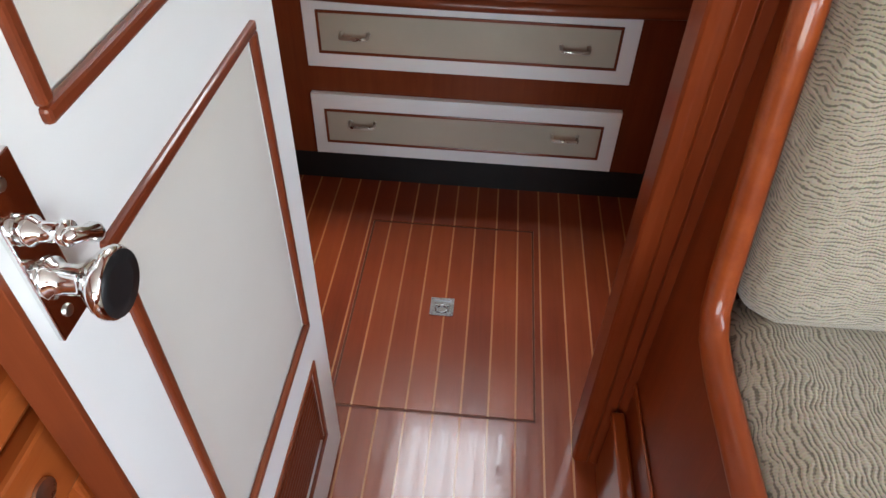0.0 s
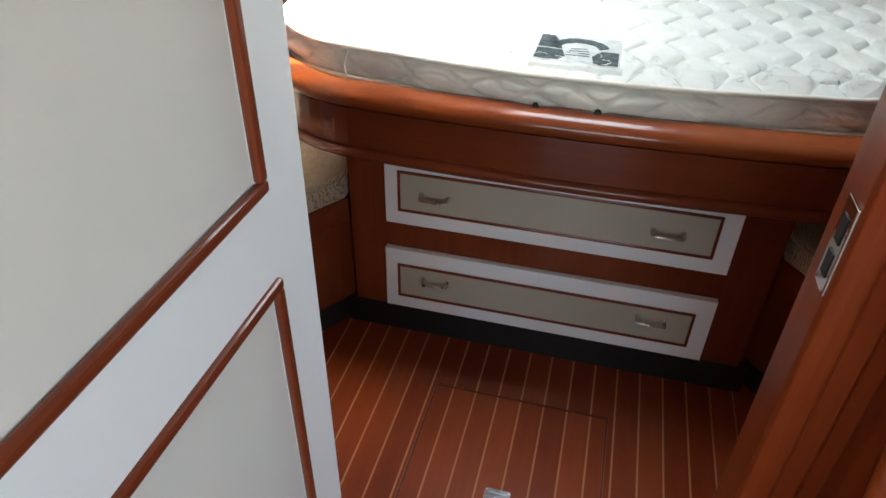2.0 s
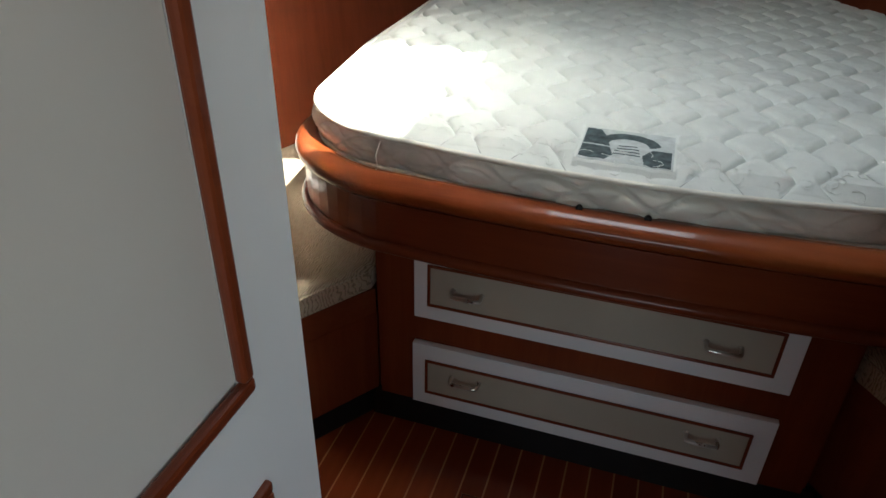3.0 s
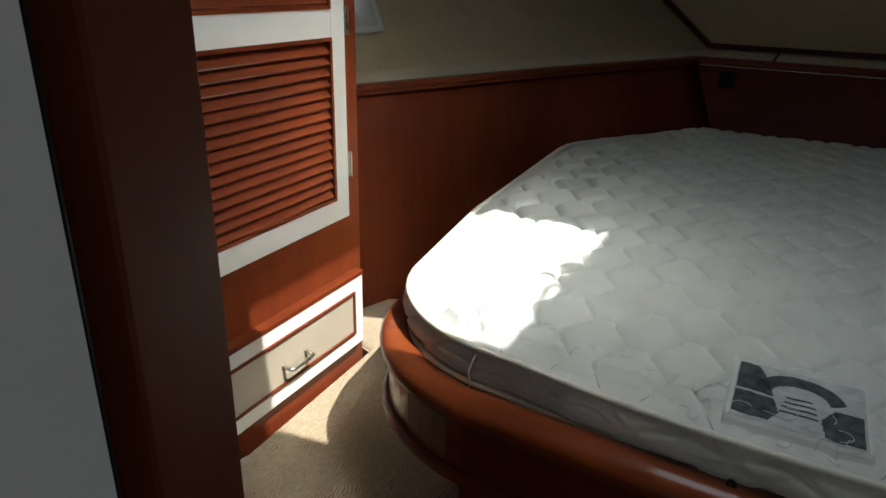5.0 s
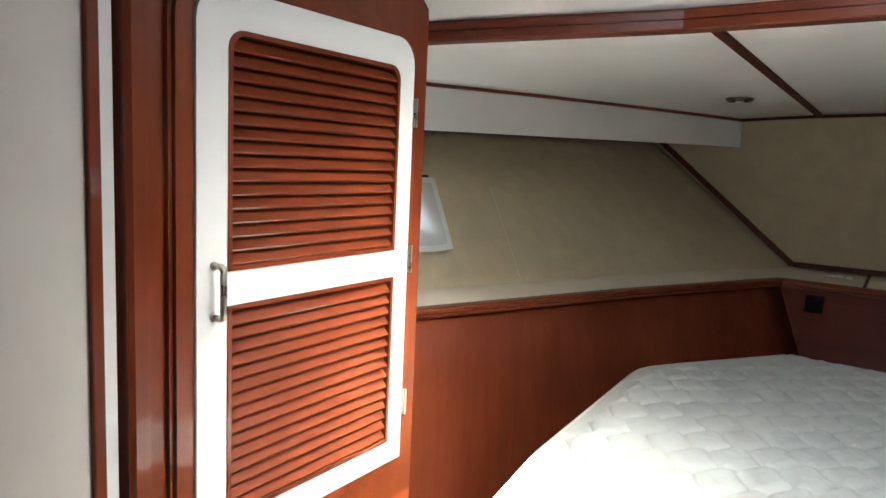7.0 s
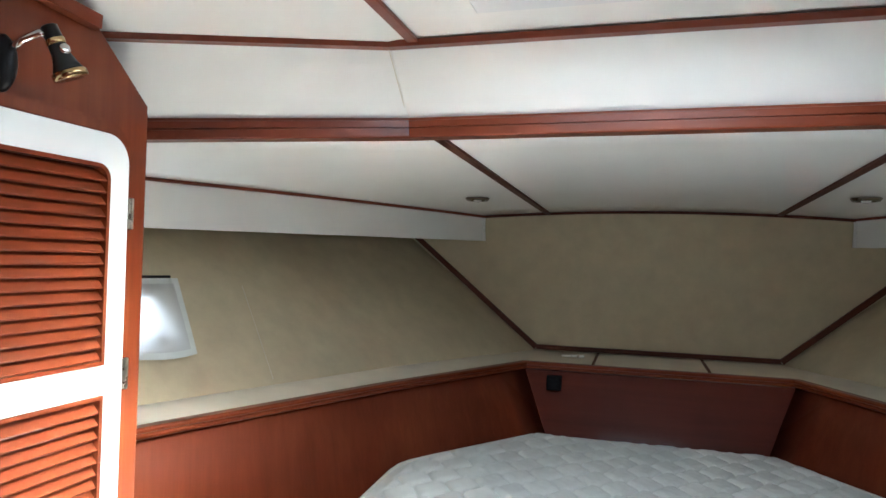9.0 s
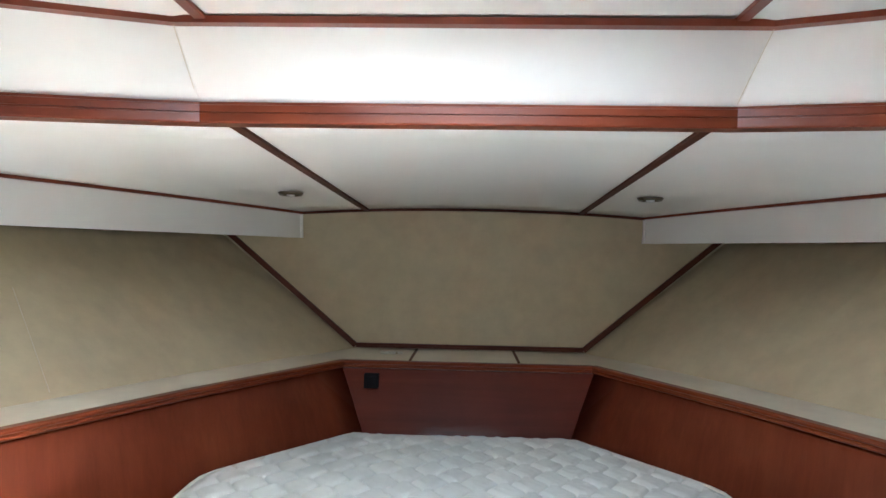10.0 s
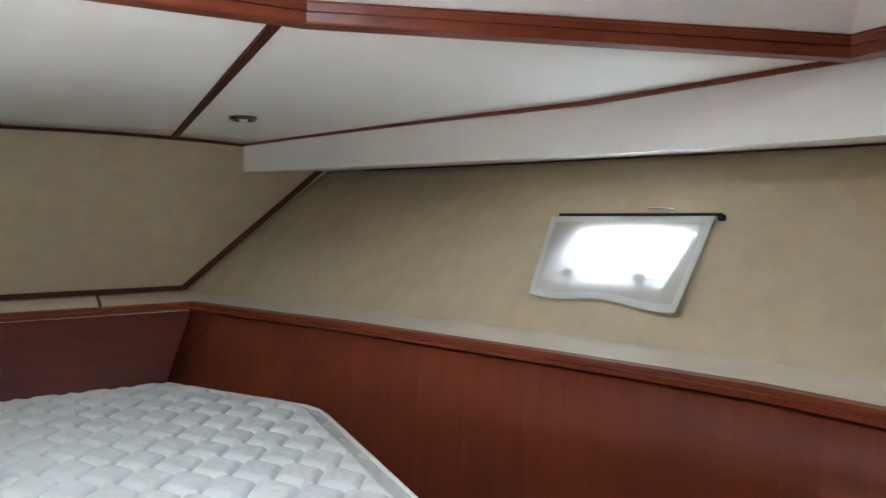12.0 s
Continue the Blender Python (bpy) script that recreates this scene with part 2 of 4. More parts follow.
    bm.free()
    me.materials.append(mat)
    if smooth:
        me.polygons.foreach_set("use_smooth", [True] * len(me.polygons))
    return me


def part(name, bm, mat, parent=None, label="", smooth=False):
    ob = new(name, finish(bm, name, mat, smooth))
    if parent:
        ob.parent = parent
        if parent.data is None:
            ob.matrix_parent_inverse = Matrix.Translation(-parent.location)
    return tagged(ob, label)


def shared(name, mesh, loc, parent):
    ob = new(name, mesh)
    ob.location = loc
    ob.parent = parent
    if parent.data is None:
        ob.matrix_parent_inverse = Matrix.Translation(-parent.location)
    return ob


def structure(name, bm, mat, label, category="", smooth=False):
    return tagged(new(name, finish(bm, name, mat, smooth)), label, category or name.split("_")[0], "", "structure")


def box(x0, x1, y0, y1, z0, z1, bevel=0.0, bm=None):
    own = bmesh.new()
    vs = [own.verts.new((x, y, z)) for z in (z0, z1) for x, y in ((x0, y0), (x1, y0), (x1, y1), (x0, y1))]
    for f in ((3, 2, 1, 0), (4, 5, 6, 7), (0, 1, 5, 4), (1, 2, 6, 5), (2, 3, 7, 6), (3, 0, 4, 7)):
        own.faces.new([vs[i] for i in f])
    if bevel:
        bmesh.ops.bevel(own, geom=own.edges[:], offset=bevel, segments=2, profile=0.5, affect="EDGES")
    return join(bm, own)


def join(bm, own):
    if bm is None:
        return own
    me = bpy.data.meshes.new("joint")
    own.to_mesh(me)
    own.free()
    bm.from_mesh(me)
    bpy.data.meshes.remove(me)
    return bm


AX = {"x": lambda a, b, h: (h, a, b), "y": lambda a, b, h: (a, h, b), "z": lambda a, b, h: (a, b, h)}


def prism(poly, axis, h0, h1, bevel=0.0, bm=None):
    """A polygon pushed along an axis."""
    own = bmesh.new()
    lo = [own.verts.new(AX[axis](a, b, h0)) for a, b in poly]
    hi = [own.verts.new(AX[axis](a, b, h1)) for a, b in poly]
    own.faces.new(lo), own.faces.new(hi[::-1])
    for i in range(len(poly)):
        j = (i + 1) % len(poly)
        own.faces.new((lo[i], lo[j], hi[j], hi[i]))
    if bevel:
        bmesh.ops.recalc_face_normals(own, faces=own.faces[:])
        bmesh.ops.bevel(own, geom=own.edges[:], offset=bevel, segments=2, profile=0.5, affect="EDGES")
    return join(bm, own)


def sweep(path, profile, closed=False, up=Vector((0, 0, 1)), bm=None):
    """Sweeps a closed profile (across to the path's right, up) along a path."""
    own = bmesh.new()
    pts = [Vector(p) for p in path]
    rings, n = [], len(pts)
    for i, p in enumerate(pts):
        a = pts[i - 1] if i or closed else p
        b = pts[(i + 1) % n] if i < n - 1 or closed else p
        d0, d1 = (p - a), (b - p)
        d0 = d0.normalized() if d0.length > 1e-9 else d1.normalized()
        d1 = d1.normalized() if d1.length > 1e-9 else d0
        t = (d0 + d1).normalized()
        side = t.cross(up).normalized()
        top = side.cross(t)
        k = 1.0 / max(0.5, math.cos(d0.angle(d1) / 2)) if d0.length and d1.length else 1.0
        rings.append([own.verts.new(p + side * u * k + top * v) for u, v in profile])
    m = len(profile)
    for i in range(n if closed else n - 1):
        r, s = rings[i], rings[(i + 1) % n]
        for j in range(m):
            own.faces.new((r[j], r[(j + 1) % m], s[(j + 1) % m], s[j]))
    if not closed:
        own.faces.new(rings[0]), own.faces.new(rings[-1][::-1])
    return join(bm, own)


def ring(radius, n=8, ru=None):
    return [((ru or radius) * math.cos(2 * math.pi * i / n), radius * math.sin(2 * math.pi * i / n)) for i in range(n)]


def flat(w, h, du=0.0, dv=0.0):
    return [(du - w / 2, dv - h / 2), (du + w / 2, dv - h / 2), (du + w / 2, dv + h / 2), (du - w / 2, dv + h / 2)]


def tube(path, radius, n=8, closed=False, bm=None):
    d = Vector(path[1]) - Vector(path[0])
    up = Vector((0, 0, 1)) if abs(d.normalized().z) < 0.9 else Vector((1, 0, 0))
    return sweep(path, ring(radius, n), closed, up, bm)


def lathe(profile, at, axis, n=20, bm=None):
    """Turns (radius, height) pairs about an axis through a place."""
    own = bmesh.new()
    q = Vector((0, 0, 1)).rotation_difference(Vector(axis).normalized())
    rings = []
    for r, h in profile:
        rings.append([own.verts.new(Vector(at) + q @ Vector((r * math.cos(2 * math.pi * i / n), r * math.sin(2 * math.pi * i / n), h))) for i in range(n)])
    for a, b in zip(rings, rings[1:]):
        for i in range(n):
            own.faces.new((a[i], a[(i + 1) % n], b[(i + 1) % n], b[i]))
    own.faces.new(rings[0][::-1]), own.faces.new(rings[-1])
    return join(bm, own)


def thicken(own, push):
    """Gives a sheet a second skin, pushed off by a vector, and closes its rim."""
    push = Vector(push)
    faces, rim = own.faces[:], [e for e in own.edges if e.is_boundary]
    twin = {v: own.verts.new(v.co + push) for v in own.verts[:]}
    for f in faces:
        own.faces.new([twin[v] for v in reversed(f.verts)])
    for e in rim:
        a, b = e.verts
        own.faces.new((a, b, twin[b], twin[a]))


def slab(grid, thick, bm=None):
    """A sheet of quads from rows of points, given thickness along a vector."""
    own = bmesh.new()
    rows = [[own.verts.new(p) for p in row] for row in grid]
    for a, b in zip(rows, rows[1:]):
        for i in range(len(a) - 1):
            own.faces.new((a[i], a[i + 1], b[i + 1], b[i]))
    if thick:
        thicken(own, thick)
    return join(bm, own)


def resample(path, step):
    """The same polyline with points at even steps, each with its length so far."""
    pts = [Vector(p) for p in path]
    made, s = [(pts[0], 0.0)], 0.0
    for a, b in zip(pts, pts[1:]):
        n = max(1, round((b - a).length / step))
        for i in range(1, n + 1):
            made.append((a.lerp(b, i / n), s + (b - a).length * i / n))
        s += (b - a).length
    return made


def interp(v, xs, ys):
    return float(np.interp(v, xs, ys))


def arc_handle(p0, p1, out, r=0.0045):
    """A bow handle between two feet, standing out along a direction."""
    p0, p1, out = Vector(p0), Vector(p1), Vector(out)
    d = p1 - p0
    path = [p0, p0 + out * 0.72, p0 + out * 0.93 + d * 0.03, p0 + out + d * 0.10, p0 + out * 1.04 + d * 0.5, p1 + out - d * 0.10, p1 + out * 0.93 - d * 0.03, p1 + out * 0.72, p1]
    bm = sweep(path, ring(r, 10), False, out.cross(d).normalized())
    for p in (p0, p1):
        lathe([(r * 1.35, 0), (r * 1.35, 0.0015), (r * 1.05, 0.004)], p, out, 10, bm)
    return bm


def frame_strip(axis, at, a0, a1, b0, b1, w, proud, bm=None, bevel=0.0015):
    """Four moulding strips round a rectangle that lies in the plane axis = at, standing proud towards +/-."""
    lo, hi = min(at, at + proud), max(at, at + proud)
    bits = ((a0, a1, b0, b0 + w), (a0, a1, b1 - w, b1), (a0, a0 + w, b0 + w, b1 - w), (a1 - w, a1, b0 + w, b1 - w))
    for p0, p1, q0, q1 in bits:
        if axis == "x":
            bm = box(lo, hi, p0, p1, q0, q1, bevel, bm)
        else:
            bm = box(p0, p1, lo, hi, q0, q1, bevel, bm)
    return bm


# ---- plan ----
CX = 0.035


def cx(y):
    """The cabin's middle line, which lies a little askew to the berth's front."""
    return 0.02 + 0.0155 * (y - 2.83)


HATCH_X0, HATCH_X1, HATCH_Y0, HATCH_Y1 = -0.275, 0.315, 2.74, 3.36


def ledge_half(y):
    """Half width of the wood side panels' top edge."""
    return interp(-y, [-5.25, -5.19, -4.4, -3.56, -3.124, -2.9, -2.05], [0.54, 0.567, 0.94, 1.275, 1.425, 1.46, 1.50])


def side_at(side, y, z):
    """A place on the wood side panels, which lean outwards towards the head of the berth."""
    lean = interp(y, [3.5, 4.4, 5.19], [0.0, 0.26, 0.44])
    return (cx(y) + side * (ledge_half(y) - lean * (1.085 - z)), y - 0.46 * (1.085 - z) * max(0.0, (y - 4.9) / 0.29), z)


def hull_half(y, z):
    low = interp(-y, [-5.646, -4.7, -3.767, -3.255, -2.9, -2.05], [0.597, 1.07, 1.445, 1.62, 1.70, 1.76])
    top = interp(-y, [-5.69, -4.7, -3.8, -3.0, -2.05], [1.30, 1.70, 2.0, 2.2, 2.25])
    return low + (top - low) * (z - 1.124) / 0.6


def soffit_half(y):
    return interp(-y, [-5.6, -3.86, -3.29, -2.9, -2.05], [0.866, 1.555, 1.69, 1.76, 1.8])


def soffit_z(y):
    return interp(y, [2.05, 3.3, 5.6], [1.625, 1.635, 1.680])


def beam_drop(x):
    """How far the fascia hangs below the ceiling's line, more towards the sides."""
    return 0.008 + 0.021 * max(0.0, abs(x - 0.035) - 0.65)


def ceiling_z(x, y):
    return 1.904 - 0.035 * (y - 3.83) - 0.04 * (x - 0.045) ** 2


def upper_z(x):
    return 2.09 - 0.13 * max(0.0, abs(x - CX) - 0.58)


def bed_half(y, grow=0.0, y0=2.83):
    """Half width of the mattress at a place along its length."""
    d = y - (y0 - grow)
    r = 0.27 + grow
    w = interp(y, [2.8, 3.1, 3.5, 4.36, 4.46, 4.99 + grow], [0.745, 0.77, 0.825, 0.865, 0.83, 0.47]) + grow
    if d < r:
        w -= 0.30 * (1 - math.sqrt(max(0.0, 1 - (1 - max(d, 0) / r) ** 2)))
    return w


def bed_outline(grow=0.0, z=0.8, y_end=4.99, y0=2.83, bow=0.045):
    """The mattress outline, from the head's left corner round the foot to the head's right corner."""
    ys = [y0 - grow + 0.28 * (i / 12) ** 2 for i in range(13)] + [3.2, 3.5, 3.9, 4.3, 4.38, 4.44, 4.55, 4.75]
    ys = [y for y in ys if y < y_end - 0.02] + [y_end]
    left = [(CX - bed_half(y, grow, y0), y, z) for y in reversed(ys)]
    right = [(CX + bed_half(y, grow, y0), y, z) for y in ys]
    w = bed_half(ys[0], grow, y0)
    foot = [(CX + w * u, ys[0] - bow * (1 - u * u), z) for u in [-1 + i / 8 for i in range(1, 16)]]
    return left + foot + right


# ---- the large structure ----
# water to the horizon and the hull's outside
structure("water", slab([[(-3000, -3000, -0.9), (3000, -3000, -0.9)], [(-3000, 3000, -0.9), (3000, 3000, -0.9)]], 0), WATER,
          "grey-green harbour water reaching the horizon", "water")

# floor: pale inlay bed, teak planks are laid on it at the end of the file
structure("floor", box(-1.7, 1.9, -1.8, 2.985, -0.06, -0.002), HOLLY, "varnished teak floor with pale holly inlay lines", "floor")

structure("hull_bottom", box(-2.4, 2.4, -1.86, 5.9, -0.10, -0.062), HULLMAT, "white gelcoat hull under the floor", "hull")
structure("hull_bow", box(-2.4, 2.4, 5.676, 5.80, -0.06, 2.175), HULLMAT, "white gelcoat bow behind the forward panel", "hull")

# aft bulkhead of the cabin, with the doorway
DOOR_Z = 1.86
left_jamb = [(-0.31, 1.985), (-0.200, 1.985), (-0.194, 1.998), (-0.235, 2.066), (-0.31, 2.066)]
structure("wall_aft_left", box(-2.40, -0.3105, 1.985, 2.05, 0, 2.16), WOOD_Z, "varnished mahogany bulkhead beside the doorway", "wall")
structure("wall_aft_right", box(0.402, 2.40, 2.0, 2.05, 0, 2.16), WOOD_Z, "varnished mahogany bulkhead beside the doorway", "wall")
structure("wall_aft_top", box(-0.3095, 0.4015, 1.99, 2.05, DOOR_Z + 0.045, 2.16), WOOD_X, "varnished mahogany bulkhead above the doorway", "wall")
door_frame = thing("door_frame", (0.06, 2.02, 0), "varnished mahogany door casing with fluted posts", "door frame", "", "structure")
part("jamb", prism(left_jamb, "z", 0.0, DOOR_Z, 0.003), SHADED_JAMB_WOOD, door_frame)
right_post = [(0.318, 2.066), (0.306, 2.056), (0.303, 1.992), (0.306, 1.985), (0.317, 1.981), (0.330, 1.981),
              (0.336, 1.986), (0.352, 1.978), (0.358, 1.983), (0.372, 1.974), (0.388, 1.976), (0.400, 1.985), (0.400, 2.066)]
part("jamb", prism(right_post, "z", 0.0, DOOR_Z, 0.0015), SALOON_Z, door_frame)
part("lintel", box(-0.31, 0.402, 1.982, 2.068, DOOR_Z, DOOR_Z + 0.044, 0.004), WOOD_X, door_frame)
plate = prism([(1.992, 0.962), (2.022, 0.962), (2.022, 1.050), (1.992, 1.050)], "x", 0.3005, 0.3035, 0.0008)
strike = part("strike_plate", plate, CHROME, door_frame, "worn chrome latch strike plate")
part("latch_slot", box(0.2995, 0.3008, 2.000, 2.014, 0.976, 1.000), BLACKPL, strike)
part("latch_slot", box(0.2995, 0.3008, 2.000, 2.014, 1.010, 1.036), BLACKPL, strike)

CAP_BEADS = [(-0.02, -0.010), (0.012, -0.010), (0.019, -0.006), (0.020, 0.000), (0.013, 0.004), (0.013, 0.006), (0.018, 0.009), (0.019, 0.017), (0.012, 0.022), (-0.02, 0.022)]
# wood side panels of the cabin, from under the berth to the ledge
for side, name in ((-1, "wall_side_port"), (1, "wall_side_starboard")):
    ys = [5.20, 5.0, 4.7, 4.4, 4.1, 3.85, 3.61, 3.4, 3.16, 2.9, 2.5, 2.052]
    grid = [[side_at(side, y, z) for y in ys] for z in (0.0, 0.3, 0.5, 0.7, 0.9, 1.085)]
    structure(name, slab(grid, (side * 0.018, 0, 0)), VENEER, "varnished mahogany veneer panel along the berth", "wall", True)
    path = [(cx(y) + side * ledge_half(y), y, 1.094) for y in ys]
    prof = CAP_BEADS
    if side > 0:
        prof = [(-u, v) for u, v in prof][::-1]
    prof = [(-u, v) for u, v in prof][::-1]
    structure("trim_" + name[10:], sweep(path, prof), WOOD_Y, "grooved mahogany moulding capping the side panel", "trim")
    # ledge behind the moulding
    grid = [[(cx(y) + side * (ledge_half(y) + 0.012), y, 1.115) for y in ys], [(cx(y) + side * (hull_half(min(5.64, y + 0.12), 1.124) + 0.05), min(5.7, y + 0.12), 1.119) for y in ys]]
    structure("ledge_" + name[10:], slab(grid, (0, 0, -0.014)), LEDGE, "pale vinyl ledge under the hull lining", "ledge")

# headboard
HX = 0.052
HB = thing("headboard", (HX, 5.22, 0.7), "dark mahogany headboard panel with grooved cap", "headboard")
bm = slab([[side_at(-1, 5.19, 0.70), side_at(1, 5.19, 0.70)], [side_at(-1, 5.19, 1.08), side_at(1, 5.19, 1.08)]], (0, 0.02, 0))
part("panel", bm, HEADWOOD, HB, "dark glossy mahogany panel")
part("cap_moulding", sweep([(HX - 0.565, 5.192, 1.094), (HX + 0.565, 5.192, 1.094)], CAP_BEADS), WOOD_X, HB)
structure("ledge_forward", box(HX - 0.95, HX + 0.95, 5.215, 5.72, 1.100, 1.1145), LEDGE, "pale vinyl shelf behind the headboard", "ledge")
for x in (-0.205, 0.29):
    structure("trim_ledge", box(x - 0.006, x + 0.006, 5.22, 5.62, 1.1150, 1.1195), DARKWOOD, "dark joint strip across the forward shelf", "trim")
tag_clip = thing("shelf_catch", (-0.31, 5.42, 1.115), "tarnished metal catch lying on the forward shelf", "catch")
part("plate", box(-0.37, -0.26, 5.42, 5.45, 1.1150, 1.126, 0.003), NICKEL, tag_clip)

# power outlet on the headboard
outlet = thing("power_outlet", (-0.37, 5.17, 1.03), "square black power outlet on the headboard", "outlet")
part("cover", prism([(-0.402, 1.000), (-0.338, 1.000), (-0.338, 1.064), (-0.402, 1.064)], "y", 5.130, 5.170, 0.003), SOCKET, outlet)
part("socket", prism([(-0.390, 1.012), (-0.350, 1.012), (-0.350, 1.052), (-0.390, 1.052)], "y", 5.126, 5.1295, 0.001), SOCKET, outlet)

# hull lining on both sides, each with a porthole opening
WIN_Z0, WIN_Z1, WIN_Y0, WIN_Y1 = 1.258, 1.412, 3.625, 3.995
for side, name in ((-1, "wall_hull_port"), (1, "wall_hull_starboard")):
    ys = sorted([5.646, 5.3, 5.0, 4.7, 4.4, WIN_Y1, 3.85, WIN_Y0, 3.4, 3.2, 2.9, 2.5, 2.052], reverse=True)
    zs = [1.112, WIN_Z0, WIN_Z1, 1.60, 1.78, 2.18]
    bm = bmesh.new()
    vs = {}
    for z in zs:
        for y in ys:
            vs[z, y] = bm.verts.new((cx(y) + side * hull_half(y, min(z, 1.78)), y + 0.07 * (z - 1.124) * (y > 5.6), z))
    for z0, z1 in zip(zs, zs[1:]):
        for y0, y1 in zip(ys, ys[1:]):
            if z0 == WIN_Z0 and WIN_Y0 <= y1 and y0 <= WIN_Y1:
                continue
            bm.faces.new((vs[z0, y0], vs[z0, y1], vs[z1, y1], vs[z1, y0]))
    thicken(bm, (side * 0.02, 0.004, 0))
    structure(name, bm, LINING, "mottled beige vinyl hull lining, flaring outwards", "wall")
    if side < 0:
        p = [(cx(4.37) - hull_half(4.37, 1.45) + 0.001, 4.37, 1.45), (cx(4.2) - hull_half(4.2, 1.136) + 0.001, 4.2, 1.136)]
        structure("trim_lining_seam", tube(p, 0.0016, 6), LEDGE, "thin butt joint in the hull lining", "trim")
    # batten under the soffit
    path = [(cx(y) + side * (hull_half(y, soffit_z(y)) - 0.012), y, soffit_z(y) + 0.010) for y in ys if y < 5.55]
    structure("trim_hull_" + name[10:], sweep(path, flat(0.010, 0.006)), DARKWOOD, "dark batten along the top of the hull lining", "trim")

# forward panel between the hull sides
FX = 0.062
fw = [(FX - 0.59, 5.650, 1.112), (FX + 0.59, 5.650, 1.112), (FX + 1.30, 5.597, 1.70), (FX + 1.0, 5.5818, 1.87), (FX - 1.0, 5.5818, 1.87), (FX - 1.30, 5.597, 1.70)]
bm = bmesh.new()
bm.faces.new([bm.verts.new(v) for v in fw])
thicken(bm, (0, 0.02, 0))
structure("wall_forward", bm, LINING, "mottled beige vinyl panel above the headboard", "wall")
for s in (-1, 1):
    structure("trim_corner", sweep([(FX + s * 0.588, 5.638, 1.128), (FX + s * 1.255, 5.588, 1.70)], flat(0.026, 0.022), up=Vector((0, -1, 0))), DARKWOOD,
              "dark batten along the hull lining's corner", "trim")
structure("trim_forward_base", box(FX - 0.585, FX + 0.585, 5.622, 5.648, 1.120, 1.142, 0.002), DARKWOOD, "dark batten at the foot of the forward panel", "trim")

# side soffits
for side, name in ((-1, "soffit_port"), (1, "soffit_starboard")):
    ys = [5.6, 5.2, 4.7, 4.3, 3.86, 3.5, 3.2, 2.9, 2.5, 2.052]
    zb = soffit_z
    grid = [[(cx(y) + side * soffit_half(y), y, ceiling_z(0.045 + soffit_half(y), y) + 0.01) for y in ys],
            [(cx(y) + side * soffit_half(y), y, zb(y)) for y in ys],
            [(cx(y) + side * (hull_half(y, zb(y)) + 0.01), y, zb(y) + 0.016) for y in ys],
            [(cx(y) + side * (hull_half(y, zb(y)) + 0.01), y, ceiling_z(0.045 + soffit_half(y), y) + 0.01) for y in ys]]
    bm = slab(grid, 0)
    structure(name, bm, HEADLINER, "white vinyl soffit box along the side of the ceiling", "soffit")
    bm = bmesh.new()
    y = 5.6
    cap = [(cx(y) + side * soffit_half(5.6), 5.579, zb(5.6)), (cx(y) + side * (soffit_half(5.6) + 0.10), 5.579, zb(5.6)), (cx(y) + side * (soffit_half(5.6) + 0.10), 5.579, 1.81), (cx(y) + side * soffit_half(5.6), 5.579, 1.81)]
    bm.faces.new([bm.verts.new(v) for v in cap])
    thicken(bm, (0, -0.008, 0))
    structure("soffit_end", bm, HEADLINER, "white vinyl soffit end", "soffit")
    path = [(cx(y) + side * (soffit_half(y) - 0.006), y, ceiling_z(0.045 + soffit_half(y), y) - 0.004) for y in ys]
    structure("trim_" + name, sweep(path, flat(0.014, 0.013)), TRIMWOOD, "red-brown batten where soffit and ceiling meet", "trim")

# lower ceiling: forward part and the two sides of the raised trunk
BEAM = [(CX - 1.66, 2.052), (CX - 1.64, 3.13), (CX - 0.628, 3.725), (CX + 0.636, 3.725), (CX + 1.64, 3.13), (CX + 1.66, 2.052)]


def beam_y(x):
    return interp(x, [p[0] for p in BEAM[1:5]], [p[1] for p in BEAM[1:5]])


rows = []
for k in range(9):
    v = k / 8
    row = []
    for i in range(41):
        u = -1 + i / 20
        xa, xb = CX + u * 1.80, 0.063 + u * 0.94
        ya = beam_y(xa) + 0.02
        x, y = xa + (xb - xa) * v, ya + (5.62 - ya) * v
        row.append((x, y, ceiling_z(x, y)))
    rows.append(row)
structure("ceiling", slab(rows, (0, 0, 0.012)), HEADLINER, "white vinyl headliner, gently crowned, over the berth", "ceiling", True)
structure("trim_forward_top", sweep([(CX + u / 10 * 0.9, 5.572, ceiling_z(CX + u / 10 * 0.9, 5.572) - 0.006) for u in range(-10, 11)], flat(0.016, 0.014)), DARKWOOD,
          "dark curved batten where ceiling and forward panel meet", "trim")
for x in (-0.526, 0.614):
    x1 = -0.470 if x < 0 else 0.618
    pts = [(x + (x1 - x) * i / 8, 3.75 + 1.83 * i / 8, ceiling_z(x, 3.75 + 1.83 * i / 8) - 0.004) for i in range(9)]
    structure("trim_ceiling_seam", sweep(pts, flat(0.026, 0.010)), DARKWOOD, "dark batten along the ceiling seam", "trim")

# beam round the raised trunk, white coaming above it, upper ceiling with hatch
beam_path = [(x, y, ceiling_z(x, y) + 0.024 - beam_drop(x)) for x, y in BEAM]
beam_prof = [(-0.03, -0.026), (0.016, -0.026), (0.018, -0.022), (0.018, -0.004), (0.014, -0.003), (0.014, 0.0), (0.018, 0.001), (0.018, 0.017), (0.015, 0.0185), (0.015, 0.0205), (0.012, 0.0255), (-0.03, 0.0255)]
structure("trim_beam", sweep(beam_path, beam_prof), BEAMWOOD, "glossy mahogany fascia with a groove, framing the raised ceiling", "trim")
